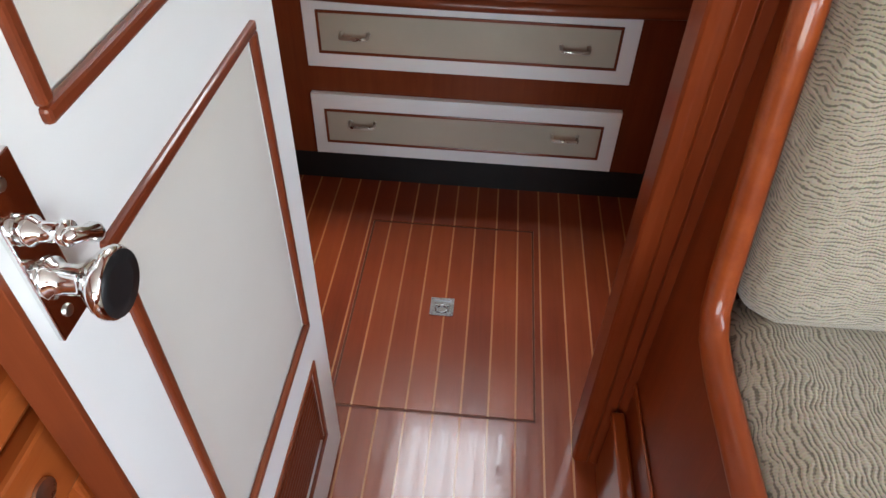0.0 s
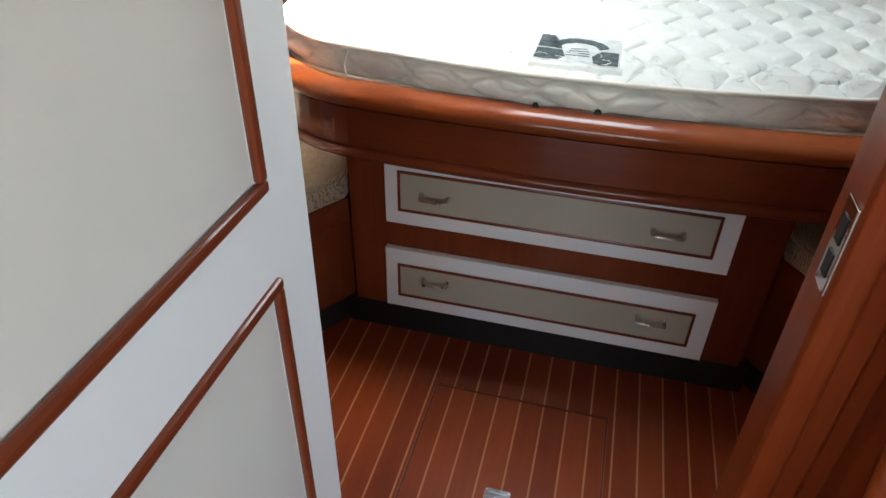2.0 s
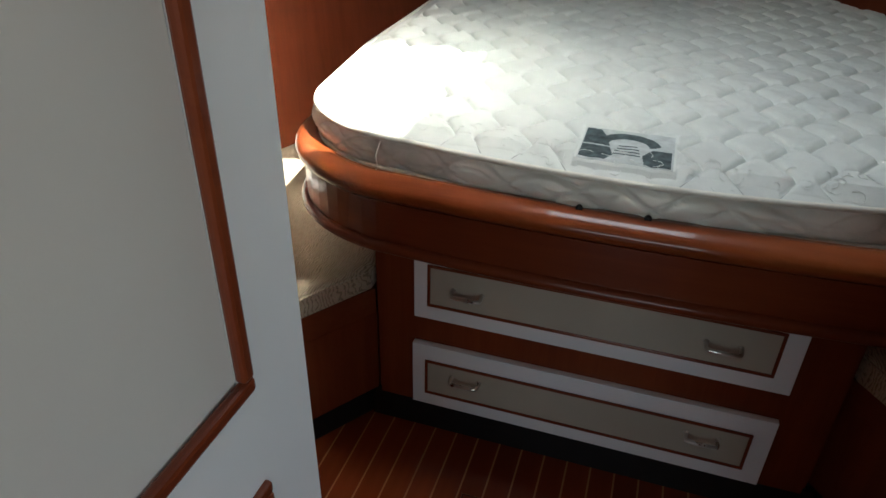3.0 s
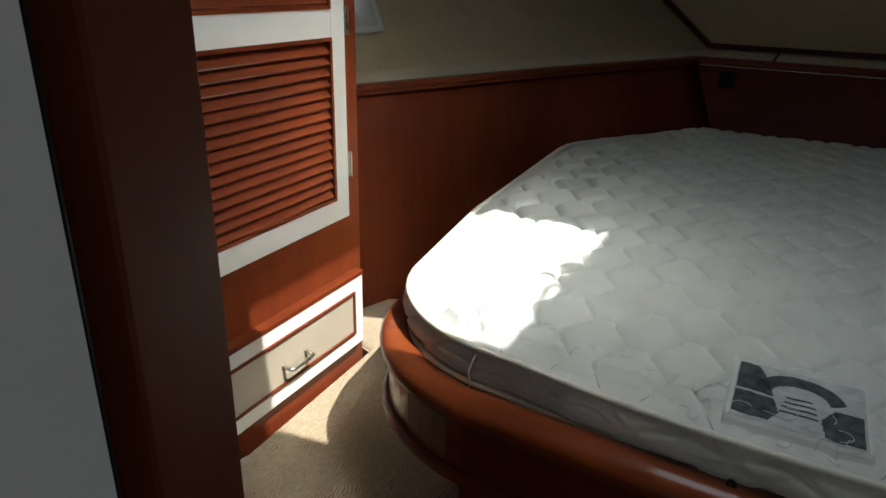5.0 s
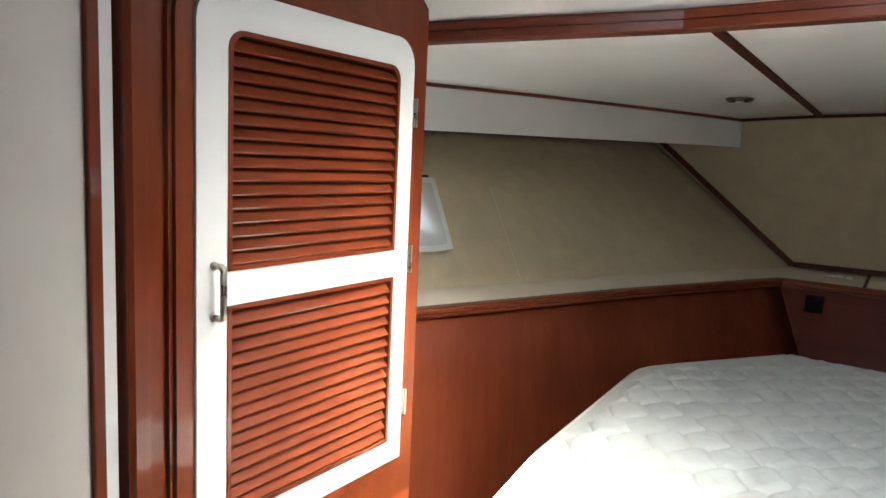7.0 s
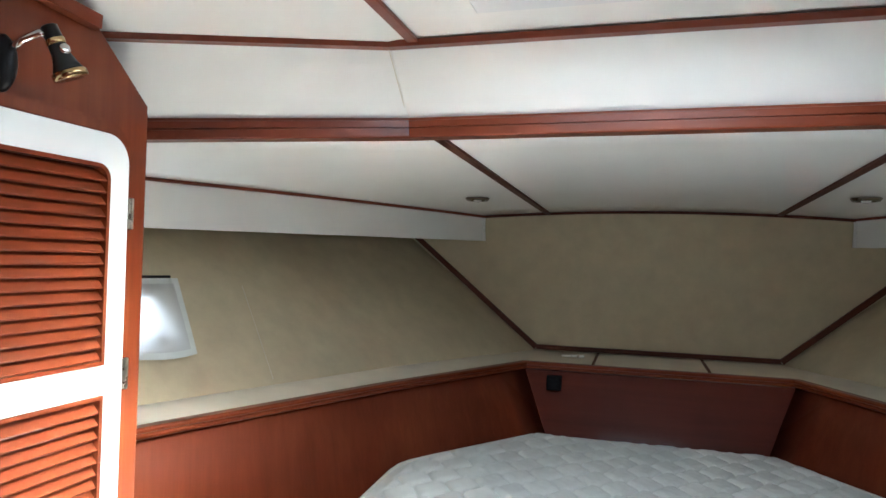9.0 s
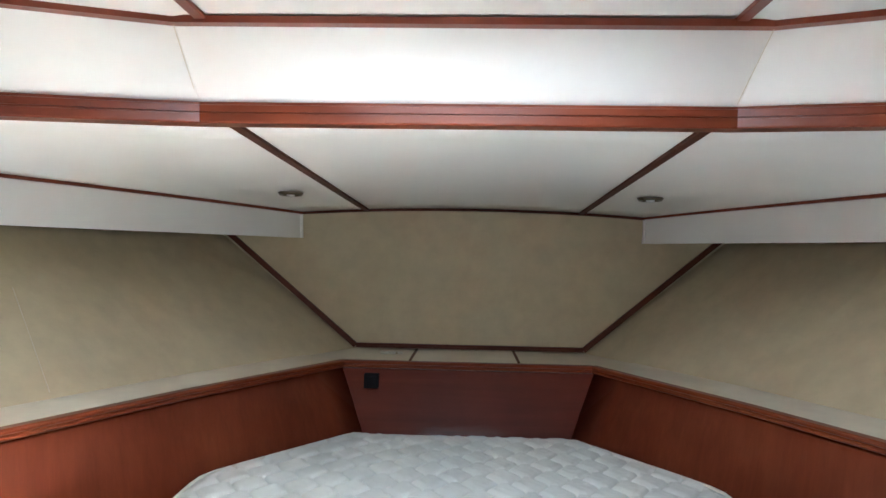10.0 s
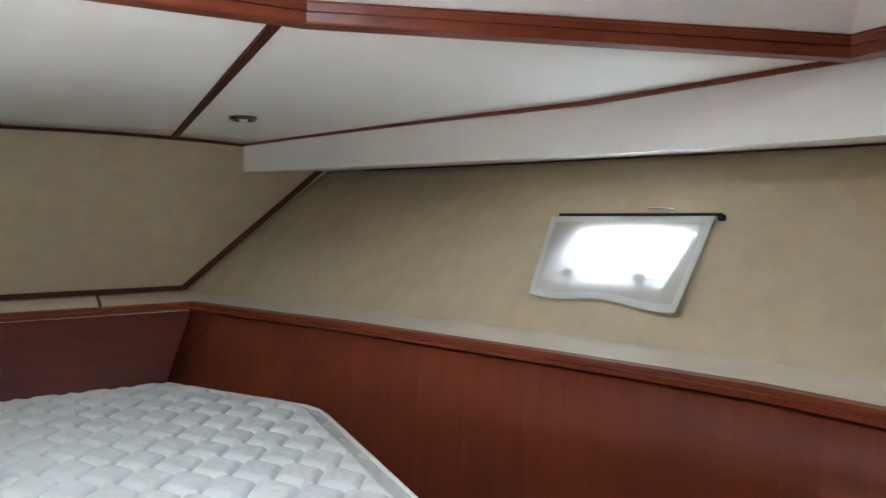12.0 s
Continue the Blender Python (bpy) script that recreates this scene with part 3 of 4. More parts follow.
TOP = [(CX - 1.47, 2.052), (CX - 1.45, 2.98), (CX - 0.636, 3.585), (CX + 0.658, 3.585), (CX + 1.45, 2.98), (CX + 1.47, 2.052)]
bm = bmesh.new()
for (a, b), (c, d) in zip(zip(BEAM, TOP), zip(BEAM[1:], TOP[1:])):
    lo0, lo1 = Vector((a[0], a[1], ceiling_z(*a) + 0.044 - beam_drop(a[0]))), Vector((c[0], c[1], ceiling_z(*c) + 0.044 - beam_drop(c[0])))
    hi0, hi1 = Vector((b[0], b[1], upper_z(b[0]))), Vector((d[0], d[1], upper_z(d[0])))
    g = [[lo0.lerp(lo1, i / 10).lerp(hi0.lerp(hi1, i / 10), j / 4) for i in range(11)] for j in range(5)]
    slab(g, 0, bm)
bmesh.ops.remove_doubles(bm, verts=bm.verts[:], dist=0.0005)
thicken(bm, (0, 0.008, 0.016))
structure("coaming", bm, HEADLINER, "white vinyl coaming sloping up to the raised ceiling", "ceiling")
for s in (-1, 1):
    b, t = (CX + s * 0.632, 3.725 - 0.004), (CX + (0.658 if s > 0 else -0.636), 3.585 - 0.004)
    structure("trim_coaming_joint", tube([(b[0], b[1], ceiling_z(*b) + 0.042), (t[0], t[1], upper_z(t[0]) - 0.008)], 0.0011, 6), LEDGE, "hairline joint in the coaming", "trim")
top_path = [(x, y, upper_z(x) - 0.004) for x, y in TOP]
structure("trim_upper_edge", sweep(top_path, flat(0.026, 0.016, 0.006)), TRIMWOOD, "red-brown batten round the raised ceiling", "trim")


def top_y(x):
    return interp(x, [p[0] for p in TOP[1:5]], [p[1] for p in TOP[1:5]])


xs = sorted([CX - 1.49, CX - 1.1, CX - 0.8, CX - 0.58, HATCH_X0, HATCH_X1, CX + 0.58, CX + 0.8, CX + 1.1, CX + 1.49])
bm = bmesh.new()
for xa, xb in zip(xs, xs[1:]):
    cuts = [2.04, HATCH_Y0, HATCH_Y1, None]
    for ya, yb in zip(cuts, cuts[1:]):
        if xa == HATCH_X0 and ya == HATCH_Y0:
            continue
        ta, tb = top_y(xa) + 0.02, top_y(xb) + 0.02
        a0, a1, b0, b1 = min(ya, ta), min(yb or 9, ta), min(ya, tb), min(yb or 9, tb)
        if a1 - a0 < 1e-4 and b1 - b0 < 1e-4:
            continue
        quad = [(xa, a0, upper_z(xa)), (xb, b0, upper_z(xb))]
        quad += [(xb, b1, upper_z(xb))] if b1 - b0 > 1e-4 else []
        quad += [(xa, a1, upper_z(xa))] if a1 - a0 > 1e-4 else []
        bm.faces.new([bm.verts.new(q) for q in quad])
bmesh.ops.remove_doubles(bm, verts=bm.verts[:], dist=0.0005)
thicken(bm, (0, 0, 0.012))
structure("ceiling_raised", bm, HEADLINER, "white vinyl raised ceiling with a deck hatch", "ceiling")
for x in (-0.535, 0.620):
    structure("trim_upper_seam", box(x - 0.013, x + 0.013, 2.06, 3.585, 2.078, 2.0885, 0.002), TRIMWOOD, "red-brown batten along the raised ceiling", "trim")

# deck hatch in the raised ceiling
deck_hatch = thing("deck_hatch", (CX, 3.05, 2.09), "white-framed clear deck hatch in the raised ceiling", "hatch")
o = 0.075
for a0, a1, b0, b1 in ((HATCH_X0 - o, HATCH_X1 + o, HATCH_Y0 - o, HATCH_Y0), (HATCH_X0 - o, HATCH_X1 + o, HATCH_Y1, HATCH_Y1 + o), (HATCH_X0 - o, HATCH_X0, HATCH_Y0, HATCH_Y1), (HATCH_X1, HATCH_X1 + o, HATCH_Y0, HATCH_Y1)):
    part("frame_bar", box(a0, a1, b0, b1, 2.083, 2.17, 0.004), HULLMAT, deck_hatch)
pane = part("pane", box(HATCH_X0, HATCH_X1, HATCH_Y0, HATCH_Y1, 2.20, 2.206), GLASS, deck_hatch)
pane.visible_shadow = False

latch = part("latch", lathe([(0.012, 0), (0.012, -0.03), (0.034, -0.034), (0.036, -0.042), (0.030, -0.046)], (HATCH_X1 - 0.025, 3.10, 2.16), (0, 0, 1), 16), BLACKPL, deck_hatch, "black hatch latch knob")
part("latch_lever", box(HATCH_X1 - 0.085, HATCH_X1 + 0.01, 3.03, 3.055, 2.125, 2.14, 0.004), BLACKPL, latch)
part("stay_arm", tube([(HATCH_X1 - 0.004, 2.86, 2.16), (HATCH_X1 - 0.03, 2.98, 2.15), (HATCH_X1 - 0.004, 3.02, 2.16)], 0.007, 8), CHROME, deck_hatch)

# deck above, that keeps the sky out
deck = bmesh.new()
for x0, x1, y0, y1 in ((-2.5, HATCH_X0 - 0.05, -2.0, 6.0), (HATCH_X1 + 0.05, 2.5, -2.0, 6.0), (HATCH_X0 - 0.05, HATCH_X1 + 0.05, -2.0, HATCH_Y0 - 0.05), (HATCH_X0 - 0.05, HATCH_X1 + 0.05, HATCH_Y1 + 0.05, 6.0)):
    box(x0, x1, y0, y1, 2.175, 2.198, 0, deck)
structure("deck", deck, HULLMAT, "white gelcoat deck above the cabin", "deck")

# saloon round the camera's start: walls with windows, closed
structure("wall_saloon_port", box(-1.75, -1.70, -1.8, 1.985, 0, 2.175), WOOD_Z, "varnished mahogany saloon side", "wall")
bm = box(1.85, 1.90, -1.8, 2.0, 0, 1.20)
box(1.85, 1.90, -1.8, 2.0, 1.78, 2.175, 0, bm), box(1.85, 1.90, -1.8, -0.6, 1.20, 1.78, 0, bm), box(1.85, 1.90, 1.2, 2.0, 1.20, 1.78, 0, bm)
structure("wall_saloon_starboard", bm, WOOD_Z, "varnished mahogany saloon side with a long window", "wall")
bm = box(-1.75, 1.90, -1.86, -1.80, 0, 0.88)
box(-1.75, 1.90, -1.86, -1.80, 1.82, 2.175, 0, bm), box(-1.75, -1.0, -1.86, -1.80, 0.88, 1.82, 0, bm), box(1.40, 1.90, -1.86, -1.80, 0.88, 1.82, 0, bm)
structure("wall_saloon_aft", bm, WOOD_Z, "varnished mahogany saloon aft wall with a wide window", "wall")
structure("ceiling_saloon", box(-1.75, 1.9, -1.86, 1.985, 2.05, 2.09), HEADLINER, "white vinyl saloon headliner", "ceiling")


# ---- things: doorway ----
# cabin door, standing open along the passage
DX0, DX1, DY0, DY1 = -0.203, -0.173, 1.487, 1.974
door = thing("door_1", (DX1, DY1, 0), "open white cabin door with cream panels and mahogany mouldings", "door", "", "structure")
zs = [0.025, 0.160, 0.376, 0.472, 0.945, 1.048, 1.66, 1.80]
bm = box(DX0, DX1, DY0, 1.572, zs[0], zs[7])
box(DX0, DX1, 1.893, DY1, zs[0], zs[7], 0, bm)
for a, b in ((0, 1), (2, 3), (4, 5), (6, 7)):
    box(DX0, DX1, 1.572, 1.893, zs[a], zs[b], 0, bm)
part("stile_frame", bm, WHITE, door)
for z0, z1 in ((zs[3], zs[4]), (zs[5], zs[6])):
    part("inset_panel", box(DX0 + 0.006, DX1 - 0.004, 1.573, 1.892, z0 + 0.001, z1 - 0.001), PALE, door, "cream vinyl door panel")
    part("moulding", frame_strip("x", DX1 - 0.003, 1.563, 1.902, z0 - 0.006, z1 + 0.006, 0.0115, 0.009, None, 0.003), WOOD_Y, door, "mahogany bead moulding")
part("moulding", frame_strip("x", DX1 - 0.003, 1.566, 1.902, zs[1] - 0.004, zs[2] + 0.004, 0.010, 0.006, None, 0.002), WOOD_Y, door, "mahogany bead moulding")
grille = part("vent_grille", box(DX0 + 0.004, DX0 + 0.008, 1.573, 1.892, zs[1], zs[2]), WOOD_Y, door, "mahogany louvred vent")
slat_small = finish(prism([(0.0, 0.0), (0.003, 0.0), (0.016, 0.014), (0.016, 0.017), (0.012, 0.017), (0.0, 0.004)], "y", 0, 0.313), "slat", WOOD_Y)
for i in range(13):
    shared("slat", slat_small, (DX1 - 0.019, 1.573, zs[1] + 0.007 + i * 0.0152), grille)
part("vent_liner", box(DX0 + 0.009, DX1 - 0.003, 1.8865, 1.8925, zs[1] + 0.001, zs[2] - 0.001), WOOD_Z, door)
part("edge_lipping", box(DX0 - 0.001, DX1 + 0.0005, DY0 - 0.006, DY0, zs[0], zs[7], 0.001), WOOD_Z, door)
part("edge_lipping", box(DX0 - 0.001, DX1 - 0.004, DY1, DY1 + 0.004, zs[0], zs[7], 0.001), BLACKPL, door)
lock = part("lock_plate", prism([(1.496, 0.932), (1.527, 0.932), (1.527, 1.055), (1.496, 1.055)], "x", DX1 + 0.0005, DX1 + 0.005, 0.0012), CHROME, door, "chrome lock plate")
part("knob", lathe([(0.013, 0), (0.013, 0.003), (0.0098, 0.005), (0.0095, 0.012), (0.0095, 0.020), (0.0105, 0.023), (0.015, 0.027), (0.0205, 0.033), (0.0225, 0.037), (0.0222, 0.040), (0.0205, 0.042)], (DX1 + 0.005, 1.509, 0.975), (1, 0, 0), 28), CHROME, lock, "chrome door knob", True)
part("knob_face", lathe([(0.0203, 0.0), (0.0203, 0.0012), (0.012, 0.0010), (0.001, 0.0008)], (DX1 + 0.0465, 1.509, 0.975), (1, 0, 0), 28), BLACKPL, lock, "black knob face", True)
part("thumb_turn", lathe([(0.009, 0), (0.009, 0.006), (0.006, 0.009), (0.006, 0.02), (0.0075, 0.022), (0.0075, 0.026)], (DX1 + 0.005, 1.509, 1.012), (1, 0, 0), 16), CHROME, lock, "", True)
part("turn_lever", lathe([(0.003, -0.012), (0.0048, -0.009), (0.0045, 0.004), (0.0062, 0.012), (0.0060, 0.015), (0.003, 0.017)], (DX1 + 0.036, 1.509, 1.012), (0, 0.8, -0.6), 14), CHROME, lock, "", True)
for z in (0.947, 1.043):
    part("screw", lathe([(0.0045, 0), (0.004, 0.0015), (0.001, 0.002)], (DX1 + 0.005, 1.509, z), (1, 0, 0), 10), NICKEL, lock)

# saloon cabinet behind the open door
cab = thing("saloon_cabinet", (-0.5, 1.5, 0), "orange-brown varnished cabinet behind the open door", "cabinet")
part("carcass", box(-0.90, -0.236, 0.30, 1.983, 0.0, 0.86, 0.004), LIT_CABINET_WOOD, cab)
part("face_frame", frame_strip("x", -0.2355, 0.62, 1.56, 0.10, 0.84, 0.075, 0.018, None, 0.004), LIT_CABINET_WOOD, cab)
part("worktop", box(-0.92, -0.214, 0.28, 1.984, 0.862, 0.892, 0.008), LIT_CABINET_WOOD, cab)
part("button_latch", lathe([(0.012, 0), (0.012, 0.003), (0.006, 0.004)], (-0.217, 1.46, 0.80), (1, 0, 0), 16), NICKEL, cab, "round nickel latch")

# ---- settee outside the cabin ----
SX = 0.370
settee = thing("settee", (0.9, 1.5, 0), "built-in mahogany settee with a rounded end panel", "settee")
part("plinth", box(SX - 0.022, 1.84, 0.2, 1.972, 0.0, 0.186, 0.003), SALOON_Y, settee)
part("base_ledge", box(SX - 0.028, SX - 0.004, 0.2, 1.972, 0.187, 0.205, 0.004), SALOON_Y, settee)
end_poly = [(0.3, 0.20), (1.974, 0.20), (1.974, 1.0), (1.93, 1.0), (1.915, 0.93), (1.885, 0.80), (1.862, 0.70), (1.845, 0.635), (1.80, 0.60), (1.70, 0.594), (0.3, 0.594)]
part("end_panel", prism(end_poly, "x", SX, SX + 0.022), SALOON_Z, settee)
part("panel_bead", box(SX - 0.006, SX - 0.001, 0.3, 1.97, 0.286, 0.298, 0.002), SALOON_Y, settee)
cap_path = [(SX + 0.008, y, z) for y, z in [(1.974, 1.028), (1.955, 1.036), (1.935, 1.025), (1.922, 0.99), (1.912, 0.93), (1.898, 0.86), (1.883, 0.79), (1.868, 0.72), (1.858, 0.675), (1.845, 0.632), (1.818, 0.606), (1.77, 0.596), (1.65, 0.594), (1.4, 0.594), (1.0, 0.594), (0.3, 0.594)]]
part("rounded_cap", sweep(cap_path, ring(0.018, 12), up=Vector((1, 0, 0))), SALOON_Y, settee, "rounded varnished mahogany edge", True)


def cushion(x0, x1, y0, y1, z0, z1, r, puff=0.012, n=18):
    """A stuffed cushion with soft edges and a slightly puffed, uneven skin."""
    own = bmesh.new()
    bmesh.ops.create_cube(own, size=2.0)
    bmesh.ops.subdivide_edges(own, edges=own.edges[:], cuts=n, use_grid_fill=True)
    c = Vector(((x0 + x1) / 2, (y0 + y1) / 2, (z0 + z1) / 2))
    h = Vector(((x1 - x0) / 2, (y1 - y0) / 2, (z1 - z0) / 2))
    for v in own.verts:
        p = Vector((v.co.x * h.x, v.co.y * h.y, v.co.z * h.z))
        inner = Vector([max(-(h[i] - r), min(h[i] - r, p[i])) for i in range(3)])
        d = p - inner
        q = inner + (d.normalized() * r if d.length > 1e-6 else d)
        k = (1 - v.co.x ** 2) * (1 - v.co.y ** 2) + (1 - v.co.z ** 2) * 0.4
        nrm = Vector((v.co.x ** 5, v.co.y ** 5, v.co.z ** 5))
        q += nrm * puff * (k + 0.5 * noise.noise((c + q) * 7.0))
        v.co = c + q
    return own


seat_c = thing("seat_cushion", (0.8, 1.3, 0.5), "pale striped chenille seat cushion on the settee", "cushion")
part("cover", cushion(0.402, 1.05, 0.35, 1.90, 0.44, 0.630, 0.05, 0.018), SEATFAB, seat_c, "", True)
back_c = thing("back_cushion", (0.8, 1.9, 0.6), "pale striped chenille back cushion leaning on the bulkhead", "cushion")
bm = cushion(0.402, 1.3, 1.815, 1.985, 0.60, 1.16, 0.055, 0.02)
bmesh.ops.rotate(bm, verts=bm.verts[:], cent=(0.8, 1.985, 0.63), matrix=Matrix.Rotation(radians(-9), 3, "X"))
part("cover", bm, BACKFAB, back_c, "", True)
structure("wall_settee_back", box(1.055, 1.84, 0.2, 1.80, 0.19, 0.46), WOOD_Y, "mahogany settee base", "wall")


# ---- the berth ----
bed = thing("berth", (CX, 4.0, 0), "island berth with mahogany rail and two wide white drawers", "bed")
BF = 2.848
part("front_panel", box(-0.50, 0.53, BF, BF + 0.02, 0.10, 0.615), WOOD_Z, bed)
for s in (-1, 1):
    bx = -0.50 if s < 0 else 0.53
    part("side_panel", prism([(bx, BF + 0.021), (bx + s * 0.012, BF + 0.021), (bx + s * 0.012, 5.0), (bx, 5.0)], "z", 0.0, 0.615), WOOD_Z, bed)
part("toe_kick", box(-0.53, 0.56, BF + 0.012, BF + 0.03, 0.0, 0.099), BLACK, bed, "black vinyl toe kick")


def drawer(parent, x0, x1, z0, z1, up=0.0, name="drawer"):
    d = part(name, box(x0, x1, BF - 0.018, BF - 0.0005, z0, z1, 0.0015), WHITE, parent, "white drawer front with a cream inlay")
    a0, a1, b0, b1 = x0 + 0.040, x1 - 0.047, z0 + 0.046, z1 - 0.050
    part("inlay", box(a0, a1, BF - 0.020, BF - 0.0185, b0, b1), CREAM, d, "cream vinyl inlay")
    part("bead", frame_strip("y", BF - 0.0185, a0 - 0.006, a1 + 0.006, b0 - 0.006, b1 + 0.006, 0.007, -0.005, None, 0.0015), WOOD_X, d, "thin mahogany bead")
    zc = (b0 + b1) / 2 + up
    for hx in (a0 + 0.056 + up / 2, a1 - 0.138 + up / 2):
        part("handle", arc_handle((hx, BF - 0.020, zc), (hx + 0.068, BF - 0.020, zc), (0, -0.024, -0.004)), NICKEL, d, "bowed nickel handle", True)


drawer(bed, -0.400, 0.430, 0.386, 0.585)
drawer(bed, -0.405, 0.432, 0.112, 0.304, 0.018)


def closed_deck(grow, z0, z1):
    pts = [(p[0], p[1]) for p in bed_outline(grow)]
    return prism(pts, "z", z0, z1)


part("deck_board", closed_deck(0.02, 0.615, 0.735), WOOD_X, bed)
rail_path = [p for p in bed_outline(0.014, 0.0, 4.99, 2.784, 0.018)]
half_round = [(0.045 * math.cos(a) - 0.018, 0.028 * math.sin(a)) for a in [math.pi * (-0.5 + i / 10) for i in range(11)]]
bull = [(-0.03, -0.028)] + half_round + [(-0.03, 0.028)]
part("bullnose_rail", sweep([(x, y, 0.742) for x, y, z in rail_path], bull), RAILWOOD, bed, "thick rounded mahogany rail", True)
part("fascia", sweep([(x, y, 0.665) for x, y, z in rail_path], [(-0.02, -0.05), (0.008, -0.05), (0.008, 0.052), (-0.02, 0.052)]), WOOD_X, bed)
low = [(-0.02, -0.014), (0.016, -0.014), (0.022, -0.009), (0.023, 0.0), (0.020, 0.007), (0.012, 0.012), (-0.02, 0.012)]
part("lower_moulding", sweep([(x, y, 0.612) for x, y, z in rail_path], low), WOOD_X, bed, "", True)

# mattress with quilted top
mattress = thing("mattress", (CX, 4.0, 0.76), "white quilted mattress shaped to the bow, worn at the foot", "mattress")


def zig(t):
    t = t % 1.0
    return 4 * abs(t - 0.5) - 1


def seam_x(k, y):
    """Where quilting seam k runs: zigzags lengthwise, each mirrored to the next, so that the pads are hexagons."""
    swing = zig((y - 3.014) / 0.1487 + 0.5 * (k % 2 == 0))
    return SEAM_X0 + k * SEAM + 0.0205 * max(-1, min(1, 1.12 * swing)) + 0.0022 * noise.noise((k * 3.7, y * 9, 0))


def on_label(x, y):
    return -0.074 < x < 0.116 and 2.815 < y < 2.995


def quilt(x, y):
    """Height of the padding between the seams."""
    if on_label(x, y):
        return 0.0135
    k0 = math.floor((x - SEAM_X0) / SEAM)
    best = 1.0
    for k in range(k0 - 1, k0 + 3):
        xs_ = seam_x(k, y)
        if abs(x - xs_) < 0.08:
            slope = (seam_x(k, y + 0.003) - seam_x(k, y - 0.003)) / 0.006
            best = min(best, abs(x - xs_) / math.sqrt(1 + slope * slope))
        if xs_ <= x < seam_x(k + 1, y):
            phase = (y - 3.014) / 0.1487 + 0.5 * (k % 2 == 0)
            best = min(best, abs(phase - round(phase)) * 0.1487 + 0.0036)
    d = min(1.0, best / 0.026)
    return 0.0072 * (1 - math.exp(-best / 0.0026)) + 0.0108 * (1 - (1 - d) ** 2)


def bed_edge(x, y):
    """How far in from the mattress rim, 0 to 1, over 8 cm."""
    w = bed_half(y)
    u = (x - CX) / w
    return max(0.0, min(1.0, min((1 - abs(u)) * w, y - 2.785 - 0.045 * u * u, 4.99 - y) / 0.08))


SEAM, SEAM_X0 = 0.0808, 0.0621
SEAM_PROFILE = [(-0.0014, 0.0), (0.0014, 0.0), (0.0008, 0.0008), (-0.0008, 0.0008)]
NU, NV = 620, 740


def top_z(x, y):
    """Height of the quilted top, with puckers along its foot edge."""
    w = bed_half(max(2.83, y))
    u = (x - CX) / w
    foot = y - 2.785 - 0.045 * u * u
    edge = min((1 - abs(u)) * w, foot, 4.99 - y)
    e = max(0.0, min(1.0, edge / (0.036 if on_label(x, y) else 0.06)))
    pucker = 0.0035 * noise.noise((x * 38, y * 14, 3.0)) * max(0.0, 1 - foot / 0.10)
    return 0.8245 + 0.013 * math.sqrt(e) + quilt(x, y) * (0.1 + 0.9 * e * e) + 0.005 * noise.noise((x * 3, y * 3, 0)) + 0.0013 * noise.noise((x * 45, y * 45, 0)) + pucker * e


rows = []
for j in range(NV + 1):
    v = j / NV
    y = 2.83 + 2.16 * (v ** 1.25)
    w = bed_half(y)
    fade = max(0.0, 1 - (y - 2.83) / 0.3)
    row = []
    for i in range(NU + 1):
        u = -1 + 2 * i / NU
        x = CX + u * w
        yy = y - 0.045 * (1 - u * u) * fade ** 0.5 if fade > 0 else y
        row.append((x, yy, top_z(x, yy)))
    rows.append(row)
part("quilted_top", slab(rows, 0), TICKING, mattress, "", True)
# stitch lines whose grey stands for the creases' shade
for k in range(-12, 13):
    run = []
    for j in range(361):
        y = 2.80 + 0.006 * j
        x = seam_x(k, y)
        e = bed_edge(x, y) if abs(x - CX) < bed_half(y) else 0.0
        if e > 0.14 and y < 4.95 and not on_label(x, y):
            run.append((x, y, top_z(x, y) + 0.0004))
        elif run:
            if len(run) > 12:
                part("quilting_seam", sweep(run, SEAM_PROFILE), SEAM_SHADE, mattress)
            run = []
    if len(run) > 12:
        part("quilting_seam", sweep(run, SEAM_PROFILE), SEAM_SHADE, mattress)
rows = []
for k in range(19):
    v = k / 18
    row = []
    for p, s in resample(bed_outline(0.0), 0.007):
        wave = min(abs(v - 0.5 - 0.42 * math.sin(s * 2 * math.pi / 0.26 + 0.6 * math.sin(s * 3.1))), abs(v - 0.5 + 0.42 * math.sin(s * 2 * math.pi / 0.26 + 0.9)))
        crease = abs(noise.noise((p.x * 9, p.y * 9, 2.0 + v * 2.4)))
        out = 0.003 + 0.013 * math.sin(math.pi * v) - 0.010 * math.exp(-((wave / 0.07) ** 2)) + 0.004 * noise.noise((p.x * 16, p.y * 16, v * 2)) - 0.006 * math.exp(-((crease / 0.04) ** 2))
        mid = Vector((CX, max(3.1, min(4.6, p.y)), 0))
        d = Vector((p.x - mid.x, p.y - mid.y, 0)).normalized()
        row.append((p.x + d.x * out, p.y + d.y * out, 0.828 - 0.068 * v))
    rows.append(row)
part("side_border", slab(rows, 0), BORDER, mattress, "soiled cream quilted border", True)
for g, z, r in ((0.003, 0.830, 0.0065), (0.008, 0.762, 0.006)):
    part("piping", sweep(bed_outline(g, z), ring(r, 8), True), PIPING, mattress, "cream edge tape", True)
for x, y in ((-0.044, 2.768), (0.082, 2.769)):
    part("air_vent", lathe([(0.007, 0), (0.007, 0.003), (0.003, 0.001)], (x, y, 0.773), (0, -1, 0.2), 12), BLACKPL, mattress, "small dark air vent eyelet")


# woven label sewn on the foot end


def inside(poly, x, y):
    hit = False
    for (xa, ya), (xb, yb) in zip(poly, poly[1:] + poly[:1]):
